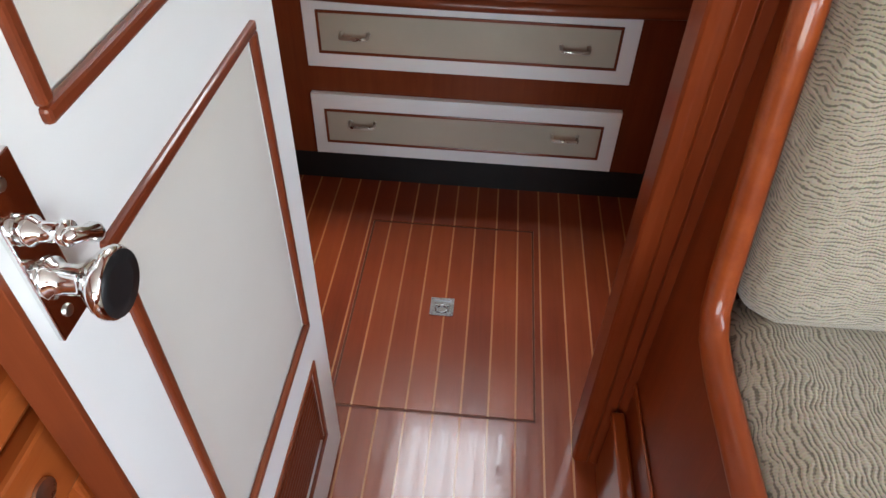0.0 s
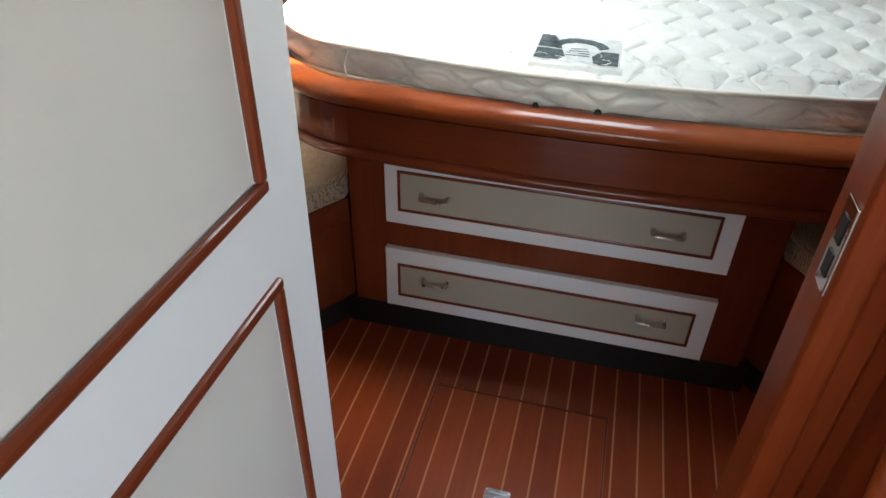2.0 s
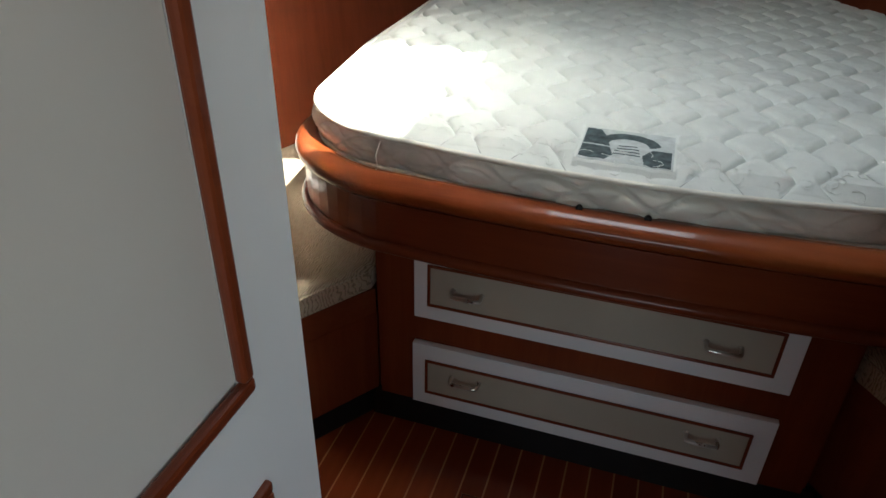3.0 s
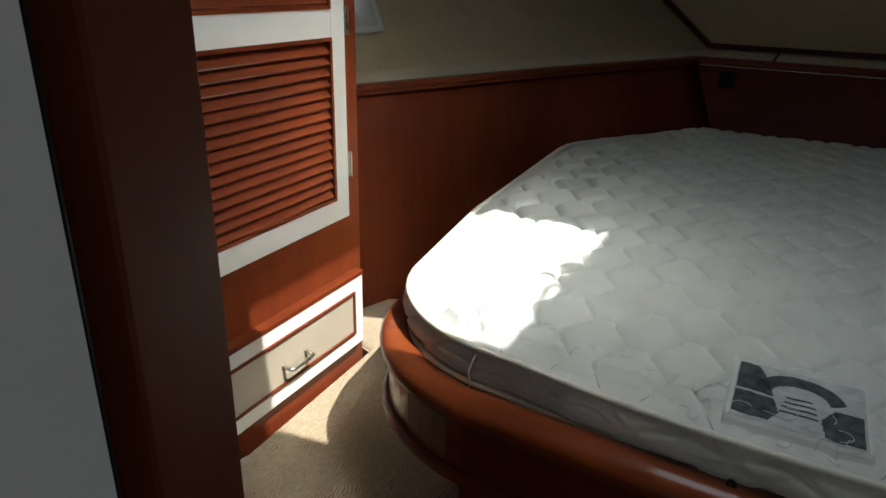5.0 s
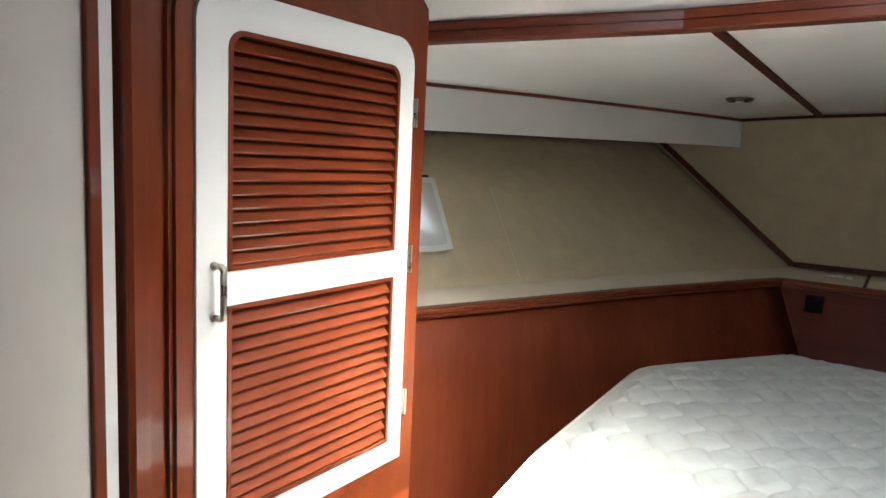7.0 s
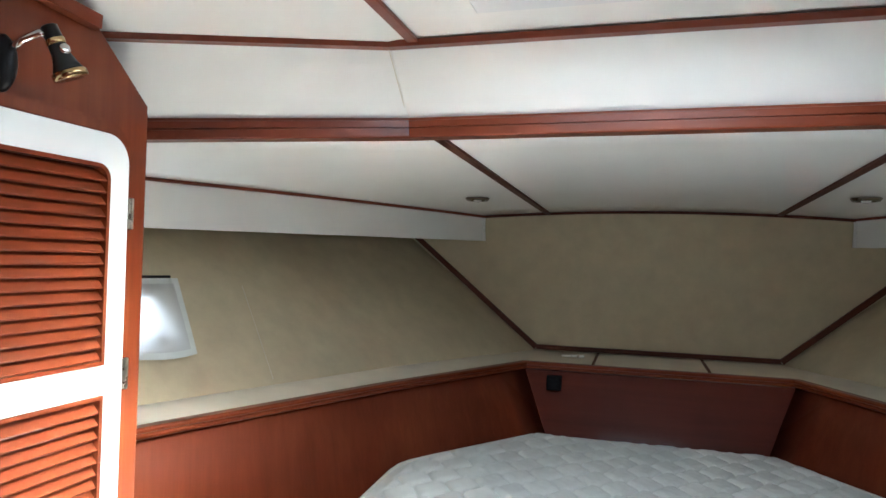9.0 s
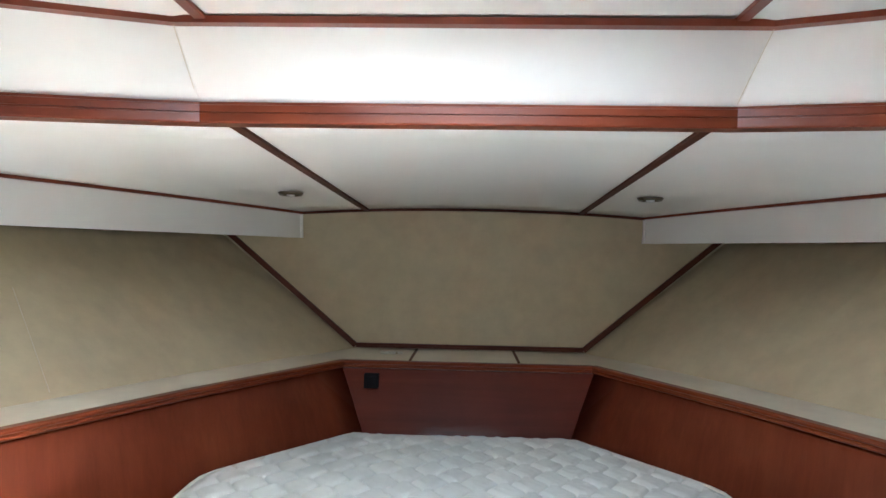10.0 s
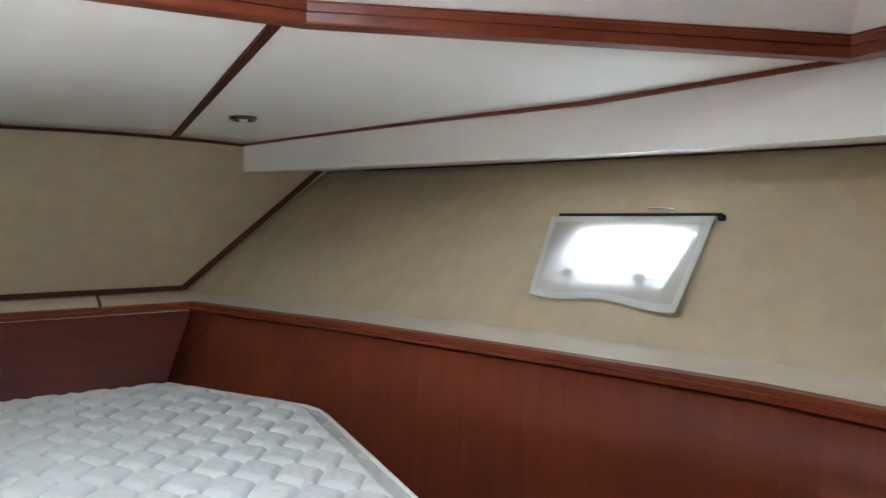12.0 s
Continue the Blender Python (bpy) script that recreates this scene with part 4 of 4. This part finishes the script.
        if (ya > y) != (yb > y) and x < xa + (y - ya) / (yb - ya) * (xb - xa):
            hit = not hit
    return hit


def laid(poly, lift, step=0.002):
    """A patch of cloth that follows the mattress top, filling an outline, with a frayed rim."""
    own, made = bmesh.new(), {}
    poly = [(-0.068 + (x + 0.078) * 0.877, y) for x, y in poly]

    def corner(i, j):
        if (i, j) not in made:
            x, y = i * step, j * step
            made[i, j] = own.verts.new((x + 0.0004 * noise.noise((x * 400, y * 400, 1)), y + 0.0004 * noise.noise((x * 400, y * 400, 5)), top_z(x, y) + lift))
        return made[i, j]

    xs_, ys_ = [p[0] for p in poly], [p[1] for p in poly]
    for i in range(math.floor(min(xs_) / step), math.ceil(max(xs_) / step)):
        for j in range(math.floor(min(ys_) / step), math.ceil(max(ys_) / step)):
            if inside(poly, (i + 0.5) * step, (j + 0.5) * step):
                own.faces.new((corner(i, j), corner(i + 1, j), corner(i + 1, j + 1), corner(i, j + 1)))
    thicken(own, (0, 0, -0.0004))
    return own


label = part("label", laid([(-0.078, 2.822), (0.125, 2.822), (0.125, 2.988), (-0.078, 2.988)], 0.0008), LABELPALE, mattress, "sewn label with dark shapes around a pale medallion")


def patch(pts):
    part("label_print", laid(pts, 0.0016), LABELDARK, label)


patch([(-0.075, 2.905), (-0.015, 2.900), (-0.030, 2.955), (-0.045, 2.982), (-0.075, 2.985)])
patch([(-0.075, 2.832), (-0.020, 2.832), (-0.005, 2.860), (-0.015, 2.894), (-0.075, 2.896)])
patch([(0.065, 2.826), (0.121, 2.826), (0.121, 2.905), (0.080, 2.905), (0.058, 2.870)])
arch_o = [(0.025 + 0.072 * math.cos(a), 2.915 + 0.058 * math.sin(a)) for a in [math.pi * (0.05 + 0.9 * i / 12) for i in range(13)]]
arch_i = [(0.025 + 0.048 * math.cos(a), 2.905 + 0.040 * math.sin(a)) for a in [math.pi * (0.05 + 0.9 * i / 12) for i in range(13)]]
patch(arch_o + arch_i[::-1])
for i in range(4):
    patch([(-0.005 + 0.003 * i, 2.865 + i * 0.014), (0.055 - 0.003 * i, 2.865 + i * 0.014), (0.055 - 0.003 * i, 2.869 + i * 0.014), (-0.005 + 0.003 * i, 2.869 + i * 0.014)])

# loose threads along the foot seam
rng = random.Random(5)
bm = bmesh.new()
for i in range(120):
    x = rng.uniform(-0.55, 0.62)
    y = 2.80 + 0.045 * ((x - CX) / 0.45) ** 2 + rng.uniform(0.0, 0.09)
    a, r = rng.uniform(0, 6.28), rng.uniform(0.006, 0.016)
    arc = [(x + r * math.cos(a + t * 0.55), y + r * math.sin(a + t * 0.55)) for t in range(rng.randint(4, 8))]
    arc = [(p, max(q, 2.79 + 0.045 * ((p - CX) / 0.7) ** 2)) for p, q in arc]
    arc = [(p, q, top_z(p, q) + 0.0012 + 0.001 * (i % 2)) for i, (p, q) in enumerate(arc)]
    tube(arc, 0.0007, 4, False, bm)
tagged(part("loose_threads", bm, TICKING, mattress, "frayed quilting threads"), kind="stuff")
bm = tube([(-0.47, 2.823, 0.825), (-0.474, 2.805, 0.80), (-0.468, 2.80, 0.775), (-0.476, 2.798, 0.765)], 0.0013, 5)
part("hanging_thread", bm, PIPING, mattress)


# ---- side seats in the cabin ----
def side_seat(front, back, cush, label, ztop=0.492):
    s = thing("side_seat", (front[0][0], front[0][1], 0), label, "seat", "seats beside the berth")
    poly = front + back
    part("front_rail", prism(front + [(p[0] + (0.02 if p[0] > 0 else -0.02), p[1] + 0.02) for p in reversed(front)], "z", 0.346, 0.418), WOOD_Y, s)
    part("box", prism(poly, "z", 0.10, 0.345), WOOD_Z, s)
    inner = [(p[0] + (0.02 if p[0] < 0 else -0.02) * -1, p[1] + 0.012) for p in front]
    part("toe_kick", prism(inner + back, "z", 0.0, 0.0985), BLACK, s, "black vinyl toe kick")
    c = thing("seat_pad", (front[0][0], front[0][1], 0.34), "tan chenille pad on the corner seat", "cushion", "seat pads beside the berth")
    bm = prism(cush, "z", ztop - 0.075, ztop)
    for v in bm.verts:
        v.co.z -= 0.165 * max(0.0, abs(v.co.x) - 0.62)
    bmesh.ops.recalc_face_normals(bm, faces=bm.faces[:])
    bmesh.ops.bevel(bm, geom=[e for e in bm.edges if not (abs(e.verts[0].co.z - e.verts[1].co.z) < 1e-5 and e.verts[0].co.z < ztop - 0.07)], offset=0.016, segments=3, profile=0.5, affect="EDGES")
    part("pad", bm, SEATTAN, c, "", True)
    rim = [(p[0], p[1], ztop - 0.013 - 0.165 * max(0.0, abs(p[0]) - 0.62)) for p in cush]
    part("piping", sweep(rim, ring(0.004, 6), True), SEATTAN, c, "", True)


side_seat([(-0.513, 2.862), (-0.80, 2.42)], [(-1.00, 2.40), (-1.00, 3.30), (-1.35, 3.42), (-1.20, 3.70), (-0.513, 3.70)],
          [(-0.520, 2.850), (-0.695, 2.582), (-0.72, 2.560), (-0.985, 2.560), (-1.012, 3.30), (-1.28, 3.44), (-1.17, 3.66), (-0.525, 3.66)],
          "mahogany corner seat between berth and wardrobe")
side_seat([(0.545, 2.895), (1.0, 2.35)], [(1.5, 2.35), (1.45, 3.1), (1.22, 3.70), (0.545, 3.70)],
          [(0.555, 2.875), (1.0, 2.34), (1.49, 2.34), (1.44, 3.1), (1.21, 3.66), (0.555, 3.66)],
          "mahogany corner seat beside the berth")

# ---- wardrobe with louvred door ----
WX = -1.018
ward = thing("wardrobe", (WX, 2.95, 0.4), "built-in mahogany wardrobe with a white louvred door and drawer", "wardrobe")
face = [(2.552, 0.40), (3.268, 0.40), (3.268, 1.876), (3.118, 2.005), (2.552, 2.045)]
DOOR = (2.658, 3.196, 0.866, 1.795)
DRAW = (2.652, 3.238, 0.494, 0.691)
part("side_wall", prism([(WX, 3.268), (WX - 0.30, 3.40), (WX - 0.31, 3.38), (WX - 0.015, 3.25)], "z", 0.40, 1.86), WOOD_Z, ward)
part("face_panel", prism(face, "x", WX - 0.018, WX, 0.002), WOOD_Z, ward)
part("corner_post", prism([(WX - 0.02, 2.550), (WX + 0.008, 2.552), (WX + 0.014, 2.560), (WX + 0.012, 2.585), (WX + 0.0005, 2.592), (WX + 0.0005, 2.594), (WX - 0.02, 2.594)], "z", 0.40, 2.04), WOOD_Z, ward)


def rounded_rect(a0, a1, b0, b1, r, top_only=False):
    pts = []
    for ca, cb, st in ((a1 - r, b1 - r, 0), (a0 + r, b1 - r, 1), (a0 + r, b0 + r, 2), (a1 - r, b0 + r, 3)):
        if top_only and st > 1:
            pts.append((a0 if st == 2 else a1, b0))
            continue
        pts += [(ca + r * math.cos(math.pi / 2 * (st + i / 6)), cb + r * math.sin(math.pi / 2 * (st + i / 6))) for i in range(7)]
    return pts


def ringed(outer, inner, axis, h0, h1):
    """A flat frame between two outlines with equally many points."""
    own = bmesh.new()
    rows_ = [[own.verts.new(AX[axis](a, b, h)) for a, b in loop] for loop, h in ((outer, h0), (outer, h1), (inner, h1), (inner, h0))]
    n = len(outer)
    for k in range(4):
        r, s = rows_[k], rows_[(k + 1) % 4]
        for i in range(n):
            own.faces.new((r[i], r[(i + 1) % n], s[(i + 1) % n], s[i]))
    return own


y0, y1, z0, z1 = DOOR
wdoor = part("door", ringed(rounded_rect(y0, y1, z0, z1, 0.055, True), rounded_rect(2.716, 3.147, 0.918, 1.735, 0.03, True), "x", WX + 0.001, WX + 0.021), WHITE, ward, "white louvred wardrobe door")
part("mid_rail", box(WX + 0.002, WX + 0.0205, 2.716, 3.147, 1.292, 1.350), WHITE, wdoor)
surround = ringed(rounded_rect(y0 - 0.032, y1 + 0.018, z0 - 0.022, z1 + 0.022, 0.075, True), rounded_rect(y0 - 0.002, y1 + 0.002, z0 - 0.002, z1 + 0.002, 0.056, True), "x", WX + 0.0005, WX + 0.016)
part("door_surround", surround, WOOD_Z, ward, "grooved mahogany moulding round the door")
part("door_surround", ringed(rounded_rect(y0 - 0.040, y1 + 0.026, z0 - 0.030, z1 + 0.030, 0.08, True), rounded_rect(y0 - 0.033, y1 + 0.019, z0 - 0.023, z1 + 0.023, 0.076, True), "x", WX + 0.0005, WX + 0.009), WOOD_Z, ward)
for b0, b1, rounded in ((0.918, 1.292, False), (1.350, 1.735, True)):
    inner = rounded_rect(2.724, 3.139, b0 + 0.008, b1 - 0.008, 0.024, True) if rounded else rounded_rect(2.724, 3.139, b0 + 0.008, b1 - 0.008, 0.002, True)
    outer = rounded_rect(2.716, 3.147, b0, b1, 0.030, True) if rounded else rounded_rect(2.716, 3.147, b0, b1, 0.002, True)
    part("bead", ringed(outer, inner, "x", WX + 0.004, WX + 0.0235), WOOD_Z, wdoor)
    # dark sheet in place of the shaded space behind the slats
    part("louvre_shade_back", box(WX + 0.0005, WX + 0.002, 2.717, 3.146, b0, b1), DARKWOOD, wdoor)
    slat = finish(prism([(0.0, 0.0212), (0.0012, 0.0180), (0.0150, 0.0005), (0.0180, 0.0), (0.0192, 0.0030), (0.0040, 0.0222)], "y", 0, 0.413), "slat", WOOD_Y)
    n = round((b1 - b0 - 0.012) / 0.0237)
    for i in range(n):
        shared("slat", slat, (WX + 0.0025, 2.725, b0 + 0.009 + i * (b1 - b0 - 0.020) / n), wdoor)
part("handle", arc_handle((WX + 0.021, 2.690, 1.278), (WX + 0.021, 2.690, 1.362), (0.024, 0, 0), 0.0055), NICKEL, wdoor, "bowed nickel handle", True)
for z in (0.995, 1.325, 1.645):
    h = part("hinge", box(WX + 0.017, WX + 0.021, 3.199, 3.214, z - 0.030, z + 0.030, 0.001), NICKEL, ward, "small nickel hinge")
    part("hinge_pin", tube([(WX + 0.022, 3.2065, z - 0.031), (WX + 0.022, 3.2065, z + 0.031)], 0.003, 8), NICKEL, h)
y0, y1, z0, z1 = DRAW
wdr = part("drawer", box(WX + 0.001, WX + 0.026, y0, y1, z0, z1, 0.0015), WHITE, ward, "white wardrobe drawer front")
part("drawer_lip", box(WX + 0.0005, WX + 0.028, y0 - 0.010, y1 + 0.004, z1 + 0.0005, z1 + 0.013, 0.002), WOOD_Y, ward)
part("inlay", box(WX + 0.0265, WX + 0.0275, y0 + 0.062, y1 - 0.046, z0 + 0.048, z1 - 0.040), CREAM, wdr, "cream vinyl inlay")
part("bead", frame_strip("x", WX + 0.0265, y0 + 0.055, y1 - 0.039, z0 + 0.041, z1 - 0.033, 0.008, 0.006, None, 0.002), WOOD_Y, wdr, "mahogany bead")
part("handle", arc_handle((WX + 0.0275, 2.915, 0.586), (WX + 0.0275, 2.995, 0.586), (0.026, 0, -0.004)), NICKEL, wdr, "bowed nickel handle", True)
structure("trim_wardrobe_top", sweep([(WX + 0.012, 2.06, 2.040), (WX + 0.012, 2.6, 2.030), (WX + 0.012, 3.112, 2.0)], flat(0.022, 0.026)), TRIMWOOD, "red-brown batten where wardrobe and ceiling meet", "trim")

# closed door to the washroom, beside the wardrobe
wd = thing("door_2", (WX, 2.3, 0), "closed white washroom door with a cream panel", "door", "", "structure")
part("leaf", box(WX - 0.03, WX - 0.006, 2.085, 2.543, 0.03, 1.90), WHITE, wd)
part("inset_panel", box(WX - 0.0055, WX - 0.003, 2.165, 2.500, 0.5, 1.80), PALE, wd, "cream vinyl door panel")
part("moulding", frame_strip("x", WX - 0.0055, 2.152, 2.520, 0.49, 1.815, 0.019, 0.011, None, 0.003), WOOD_Z, wd, "mahogany bead moulding")
structure("wall_washroom", box(WX - 0.06, WX - 0.032, 2.052, 2.551, 0, 2.06), WOOD_Z, "mahogany partition around the washroom door", "wall")
structure("trim_washroom_jamb", box(WX - 0.03, WX + 0.004, 2.0525, 2.083, 0, 1.95, 0.003), WOOD_Z, "mahogany door jamb", "trim")

# reading lamp on the wardrobe
lamp = thing("reading_lamp", (WX, 2.92, 1.86), "black and chrome swivel reading lamp on the wardrobe", "lamp")
own = lathe([(0.006, 0), (0.021, 0.0), (0.021, 0.010), (0.016, 0.020), (0.006, 0.026)], (0, 0, 0), (0, 0, 1), 20)
for v in own.verts:
    x, y, z = v.co
    v.co = (WX + 0.0005 + z * 1.2, 2.921 + x * 0.95, 1.868 + y * 2.25)
part("wall_mount", own, BLACKPL, lamp, "", True)
part("arm", tube([(WX + 0.022, 2.921, 1.885), (WX + 0.045, 2.924, 1.905), (WX + 0.066, 2.936, 1.918), (WX + 0.078, 2.948, 1.916)], 0.0065, 10), CHROME, lamp, "", True)
axis = Vector((0.25, 0.32, -0.9))
part("shade", lathe([(0.010, -0.012), (0.013, -0.010), (0.014, 0.02), (0.014, 0.036), (0.019, 0.052), (0.026, 0.068), (0.023, 0.068)], (WX + 0.078, 2.948, 1.922), axis, 24), BLACKPL, lamp, "", True)
part("collar", lathe([(0.0142, 0.010), (0.0152, 0.011), (0.0152, 0.019), (0.0142, 0.020)], (WX + 0.078, 2.948, 1.922), axis, 24), BRASS, lamp, "brass collar", True)
part("rim", lathe([(0.0245, 0.064), (0.0275, 0.066), (0.0275, 0.076), (0.024, 0.077)], (WX + 0.078, 2.948, 1.922), axis, 24), BRASS, lamp, "brass rim", True)
part("pivot_button", lathe([(0.009, 0), (0.009, 0.004), (0.005, 0.006)], Vector((WX + 0.078, 2.948, 1.922)) + axis * 0.032 + Vector((0.0125, -0.004, 0.002)), (1, -0.3, 0.17), 16), CHROME, lamp, "", True)

# recessed ceiling spots
for x, y in ((-0.690, 4.91), (0.788, 4.91)):
    spot = thing("ceiling_spot", (x, y, ceiling_z(x, y)), "small recessed ceiling spot with a metal rim", "ceiling light", "ceiling spots")
    zc = ceiling_z(x, y) - 0.001
    part("rim", lathe([(0.052, -0.0), (0.052, -0.004), (0.045, -0.013), (0.036, -0.012), (0.034, -0.002)], (x, y, zc), (0, 0, 1), 28), TARNISHED, spot, "", True)
    part("reflector", lathe([(0.0335, -0.0075), (0.030, -0.0055), (0.012, -0.0045)], (x, y, zc), (0, 0, 1), 20), CHROME, spot, "", True)
    part("bulb", lathe([(0.018, -0.0076), (0.017, -0.015), (0.006, -0.0195)], (x, y, zc), (0, 0, 1), 12), BULB, spot, "frosted bulb", True)


# ---- portholes with hanging blinds ----
def hull_at(side, y, z, off=0.0):
    return Vector((cx(y) + side * (hull_half(y, z) - off), y, z))


for side, name in ((-1, "window_1"), (1, "window_2")):
    win = thing(name, hull_at(side, 3.84, 1.34), "small porthole in the hull lining", "window", "", "structure")
    loop = [hull_at(side, y, z, -0.01) for y, z in rounded_rect(WIN_Y0, WIN_Y1, WIN_Z0, WIN_Z1, 0.05)]
    inner = [hull_at(side, y, z, -0.05) for y, z in rounded_rect(WIN_Y0 + 0.03, WIN_Y1 - 0.03, WIN_Z0 + 0.025, WIN_Z1 - 0.025, 0.05)]
    front = [hull_at(side, y, z, 0.008) for y, z in rounded_rect(WIN_Y0 - 0.012, WIN_Y1 + 0.012, WIN_Z0 - 0.012, WIN_Z1 + 0.012, 0.055)]
    bm = bmesh.new()
    rr = [[bm.verts.new(p) for p in l] for l in (front, inner)]
    n = len(front)
    for i in range(n):
        bm.faces.new((rr[0][i], rr[0][(i + 1) % n], rr[1][(i + 1) % n], rr[1][i]))
    part("window_frame", bm, HULLMAT, win, "white moulded porthole frame", True)
    bm = bmesh.new()
    bm.faces.new([bm.verts.new(p) for p in [hull_at(side, y, z, -0.046) for y, z in rounded_rect(WIN_Y0 + 0.03, WIN_Y1 - 0.03, WIN_Z0 + 0.025, WIN_Z1 - 0.025, 0.05)]])
    bmesh.ops.solidify(bm, geom=bm.faces[:], thickness=0.005)
    p = part("pane", bm, GLASS, win)
    p.visible_shadow = False
    for y in (3.70, 3.92):
        part("window_catch", lathe([(0.019, 0), (0.018, 0.010), (0.008, 0.014)], hull_at(side, y, WIN_Z0 + 0.022, 0.006), (-side * 0.8, -0.4, 0.5), 12), BLACKPL, win)
    eye, aim = hull_at(side, 3.81, 1.335, -0.036), hull_at(side, 3.81, 1.335, 0.4)
    slope = Vector((-side, -0.42, 0.9))
    sky_lamp("porthole_daylight", tuple(eye), tuple(eye + slope), 0.31, 0.13, 0.13)
    blind = thing("porthole_blind", hull_at(side, 3.84, 1.46), "sheer white cloth blind hanging over the porthole", "blind", "porthole blinds")
    rows = []
    for j in range(13):
        v = j / 12
        row = []
        for i in range(25):
            u = i / 24
            y = (4.120 - u * 0.530) * (1 - v) + (3.98 - u * 0.464) * v
            z = (1.460 if side > 0 else 1.480) - v * (0.238 + 0.010 * u + 0.007 * math.sin(u * 9) * v)
            off = 0.022 + 0.012 * v + 0.006 * math.sin(u * 11 + v * 2) * v + (0.02 * v * u)
            row.append(tuple(hull_at(side, y, z, off)))
        rows.append(row)
    cloth = part("cloth", slab(rows, 0), CLOTH, blind, "", True)
    hem = bmesh.new()
    edge_rows = ((rows[0], rows[1]), ([r[0] for r in rows], [r[1] for r in rows]), ([r[-1] for r in rows], [r[-2] for r in rows]), (rows[-1], rows[-2]))
    for a, b in edge_rows:
        g = [[tuple(Vector(p) + Vector((-side * 0.003, -0.001, 0))) for p in a], [tuple(Vector(p) * 0.1 + Vector(q) * 0.9 + Vector((-side * 0.003, -0.001, 0))) for p, q in zip(a, b)]]
        slab(g, 0, hem)
    part("hem", hem, TICKING, blind, "white cloth hem", True)
    a, b = hull_at(side, 4.10, 1.466 if side > 0 else 1.485, 0.02), hull_at(side, 3.575, 1.464 if side > 0 else 1.485, 0.02)
    part("rod", tube([tuple(a), tuple(b)], 0.005, 8), BLACKPL, blind, "thin dark blind rod")
    part("rod_end", lathe([(0.009, 0), (0.010, 0.004), (0.010, 0.016), (0.006, 0.02)], tuple(hull_at(side, 3.58, 1.455, 0.02)), (0.35 * side, -0.9, 0), 12), BLACKPL, blind)

# pull chain with a small toggle by the starboard porthole
chain = thing("pull_chain", (1.90, 3.80, 1.5), "fine bead chain with a small chrome toggle", "chain")
top, bot = hull_at(1, 3.889, 1.675, 0.02), hull_at(1, 3.77, 1.485, 0.02)
bm = bmesh.new()
for i in range(24):
    lathe([(0.0008, -0.0022), (0.0022, 0.0), (0.0008, 0.0022)], top.lerp(bot, i / 23), (0, 0, 1), 6, bm)
tagged(part("beads", bm, NICKEL, chain), kind="stuff")
part("toggle", tube([tuple(bot + Vector((-0.018, 0.035, 0.0))), tuple(bot + Vector((0.018, -0.035, -0.002)))], 0.003, 8), CHROME, chain)

# ---- floor hatch ring ----
lift = thing("floor_hatch_pull", (0.0, 2.369, 0.0), "square chrome lift ring set in the floor hatch", "hatch pull")
part("plate", ringed([(-0.029, 2.340), (0.029, 2.340), (0.029, 2.398), (-0.029, 2.398)], [(-0.021, 2.348), (0.021, 2.348), (0.021, 2.390), (-0.021, 2.390)], "z", 0.0005, 0.0045), SATIN, lift)
part("cup", box(-0.021, 0.021, 2.348, 2.390, 0.0005, 0.0015), SATIN, lift)
part("lift_ring", sweep([(0.014 * math.cos(a), 2.363 + 0.012 * math.sin(a), 0.0035) for a in [2 * math.pi * i / 20 for i in range(20)]], ring(0.0025, 6), True), SATIN, lift, "", True)
part("ring_bar", box(-0.018, 0.018, 2.373, 2.383, 0.0018, 0.0048, 0.001), SATIN, lift)
for sx in (-1, 1):
    for sy in (-1, 1):
        part("screw", lathe([(0.003, 0), (0.0025, 0.0008), (0.0008, 0.001)], (sx * 0.0252, 2.369 + sy * 0.0252, 0.0044), (0, 0, 1), 8), SATIN, lift)

# ---- floor planks, last ----
floor = bpy.data.objects["floor"]
PITCH, GAP = 0.0595, 0.0046
HX0, HX1, HY0, HY1 = -0.2185, 0.2265, 2.067, 2.676
plank_cache = {}


def plank(x0, x1, y0, y1, name="plank"):
    if x1 - x0 < 0.006 or y1 - y0 < 0.01:
        return
    key = (round(x1 - x0, 4), round(y1 - y0, 4))
    if key not in plank_cache:
        plank_cache[key] = finish(box(0, key[0], 0, key[1], -0.0015, 0.0), "plank", PLANK)
    shared(name, plank_cache[key], (x0, y0, 0), floor)


x = 0.007 - 14 * PITCH
while x < 1.0:
    a, b = x + GAP / 2, x + PITCH - GAP / 2
    if b < HX0 - 0.012 or a > HX1 + 0.012:
        if b < 0.38:
            plank(a, b, -0.2, 2.98)
        else:
            plank(a, b, 2.06, 2.98)
    else:
        plank(a, b, -0.2, HY0 - 0.004)
        plank(max(a, HX0 + 0.003), min(b, HX1 - 0.003), HY0 + 0.003, HY1 - 0.003, "hatch_plank")
        plank(a, b, HY1 + 0.004, 2.98)
        if a < HX0:
            plank(a, HX0 - 0.003, HY0 - 0.004, HY1 + 0.004)
        if b > HX1:
            plank(HX1 + 0.003, b, HY0 - 0.004, HY1 + 0.004)
    x += PITCH
gap = bmesh.new()
for a0, a1, b0, b1 in ((HX0 - 0.0022, HX1 + 0.0022, HY0 - 0.003, HY0 + 0.002), (HX0 - 0.0022, HX1 + 0.0022, HY1 - 0.002, HY1 + 0.003), (HX0 - 0.0025, HX0 + 0.0025, HY0, HY1), (HX1 - 0.0025, HX1 + 0.0025, HY0, HY1)):
    box(a0, a1, b0, b1, -0.0018, -0.001, 0, gap)
structure("trim_floor_hatch", gap, DARKWOOD, "dark joint round the lifting floor hatch", "trim")
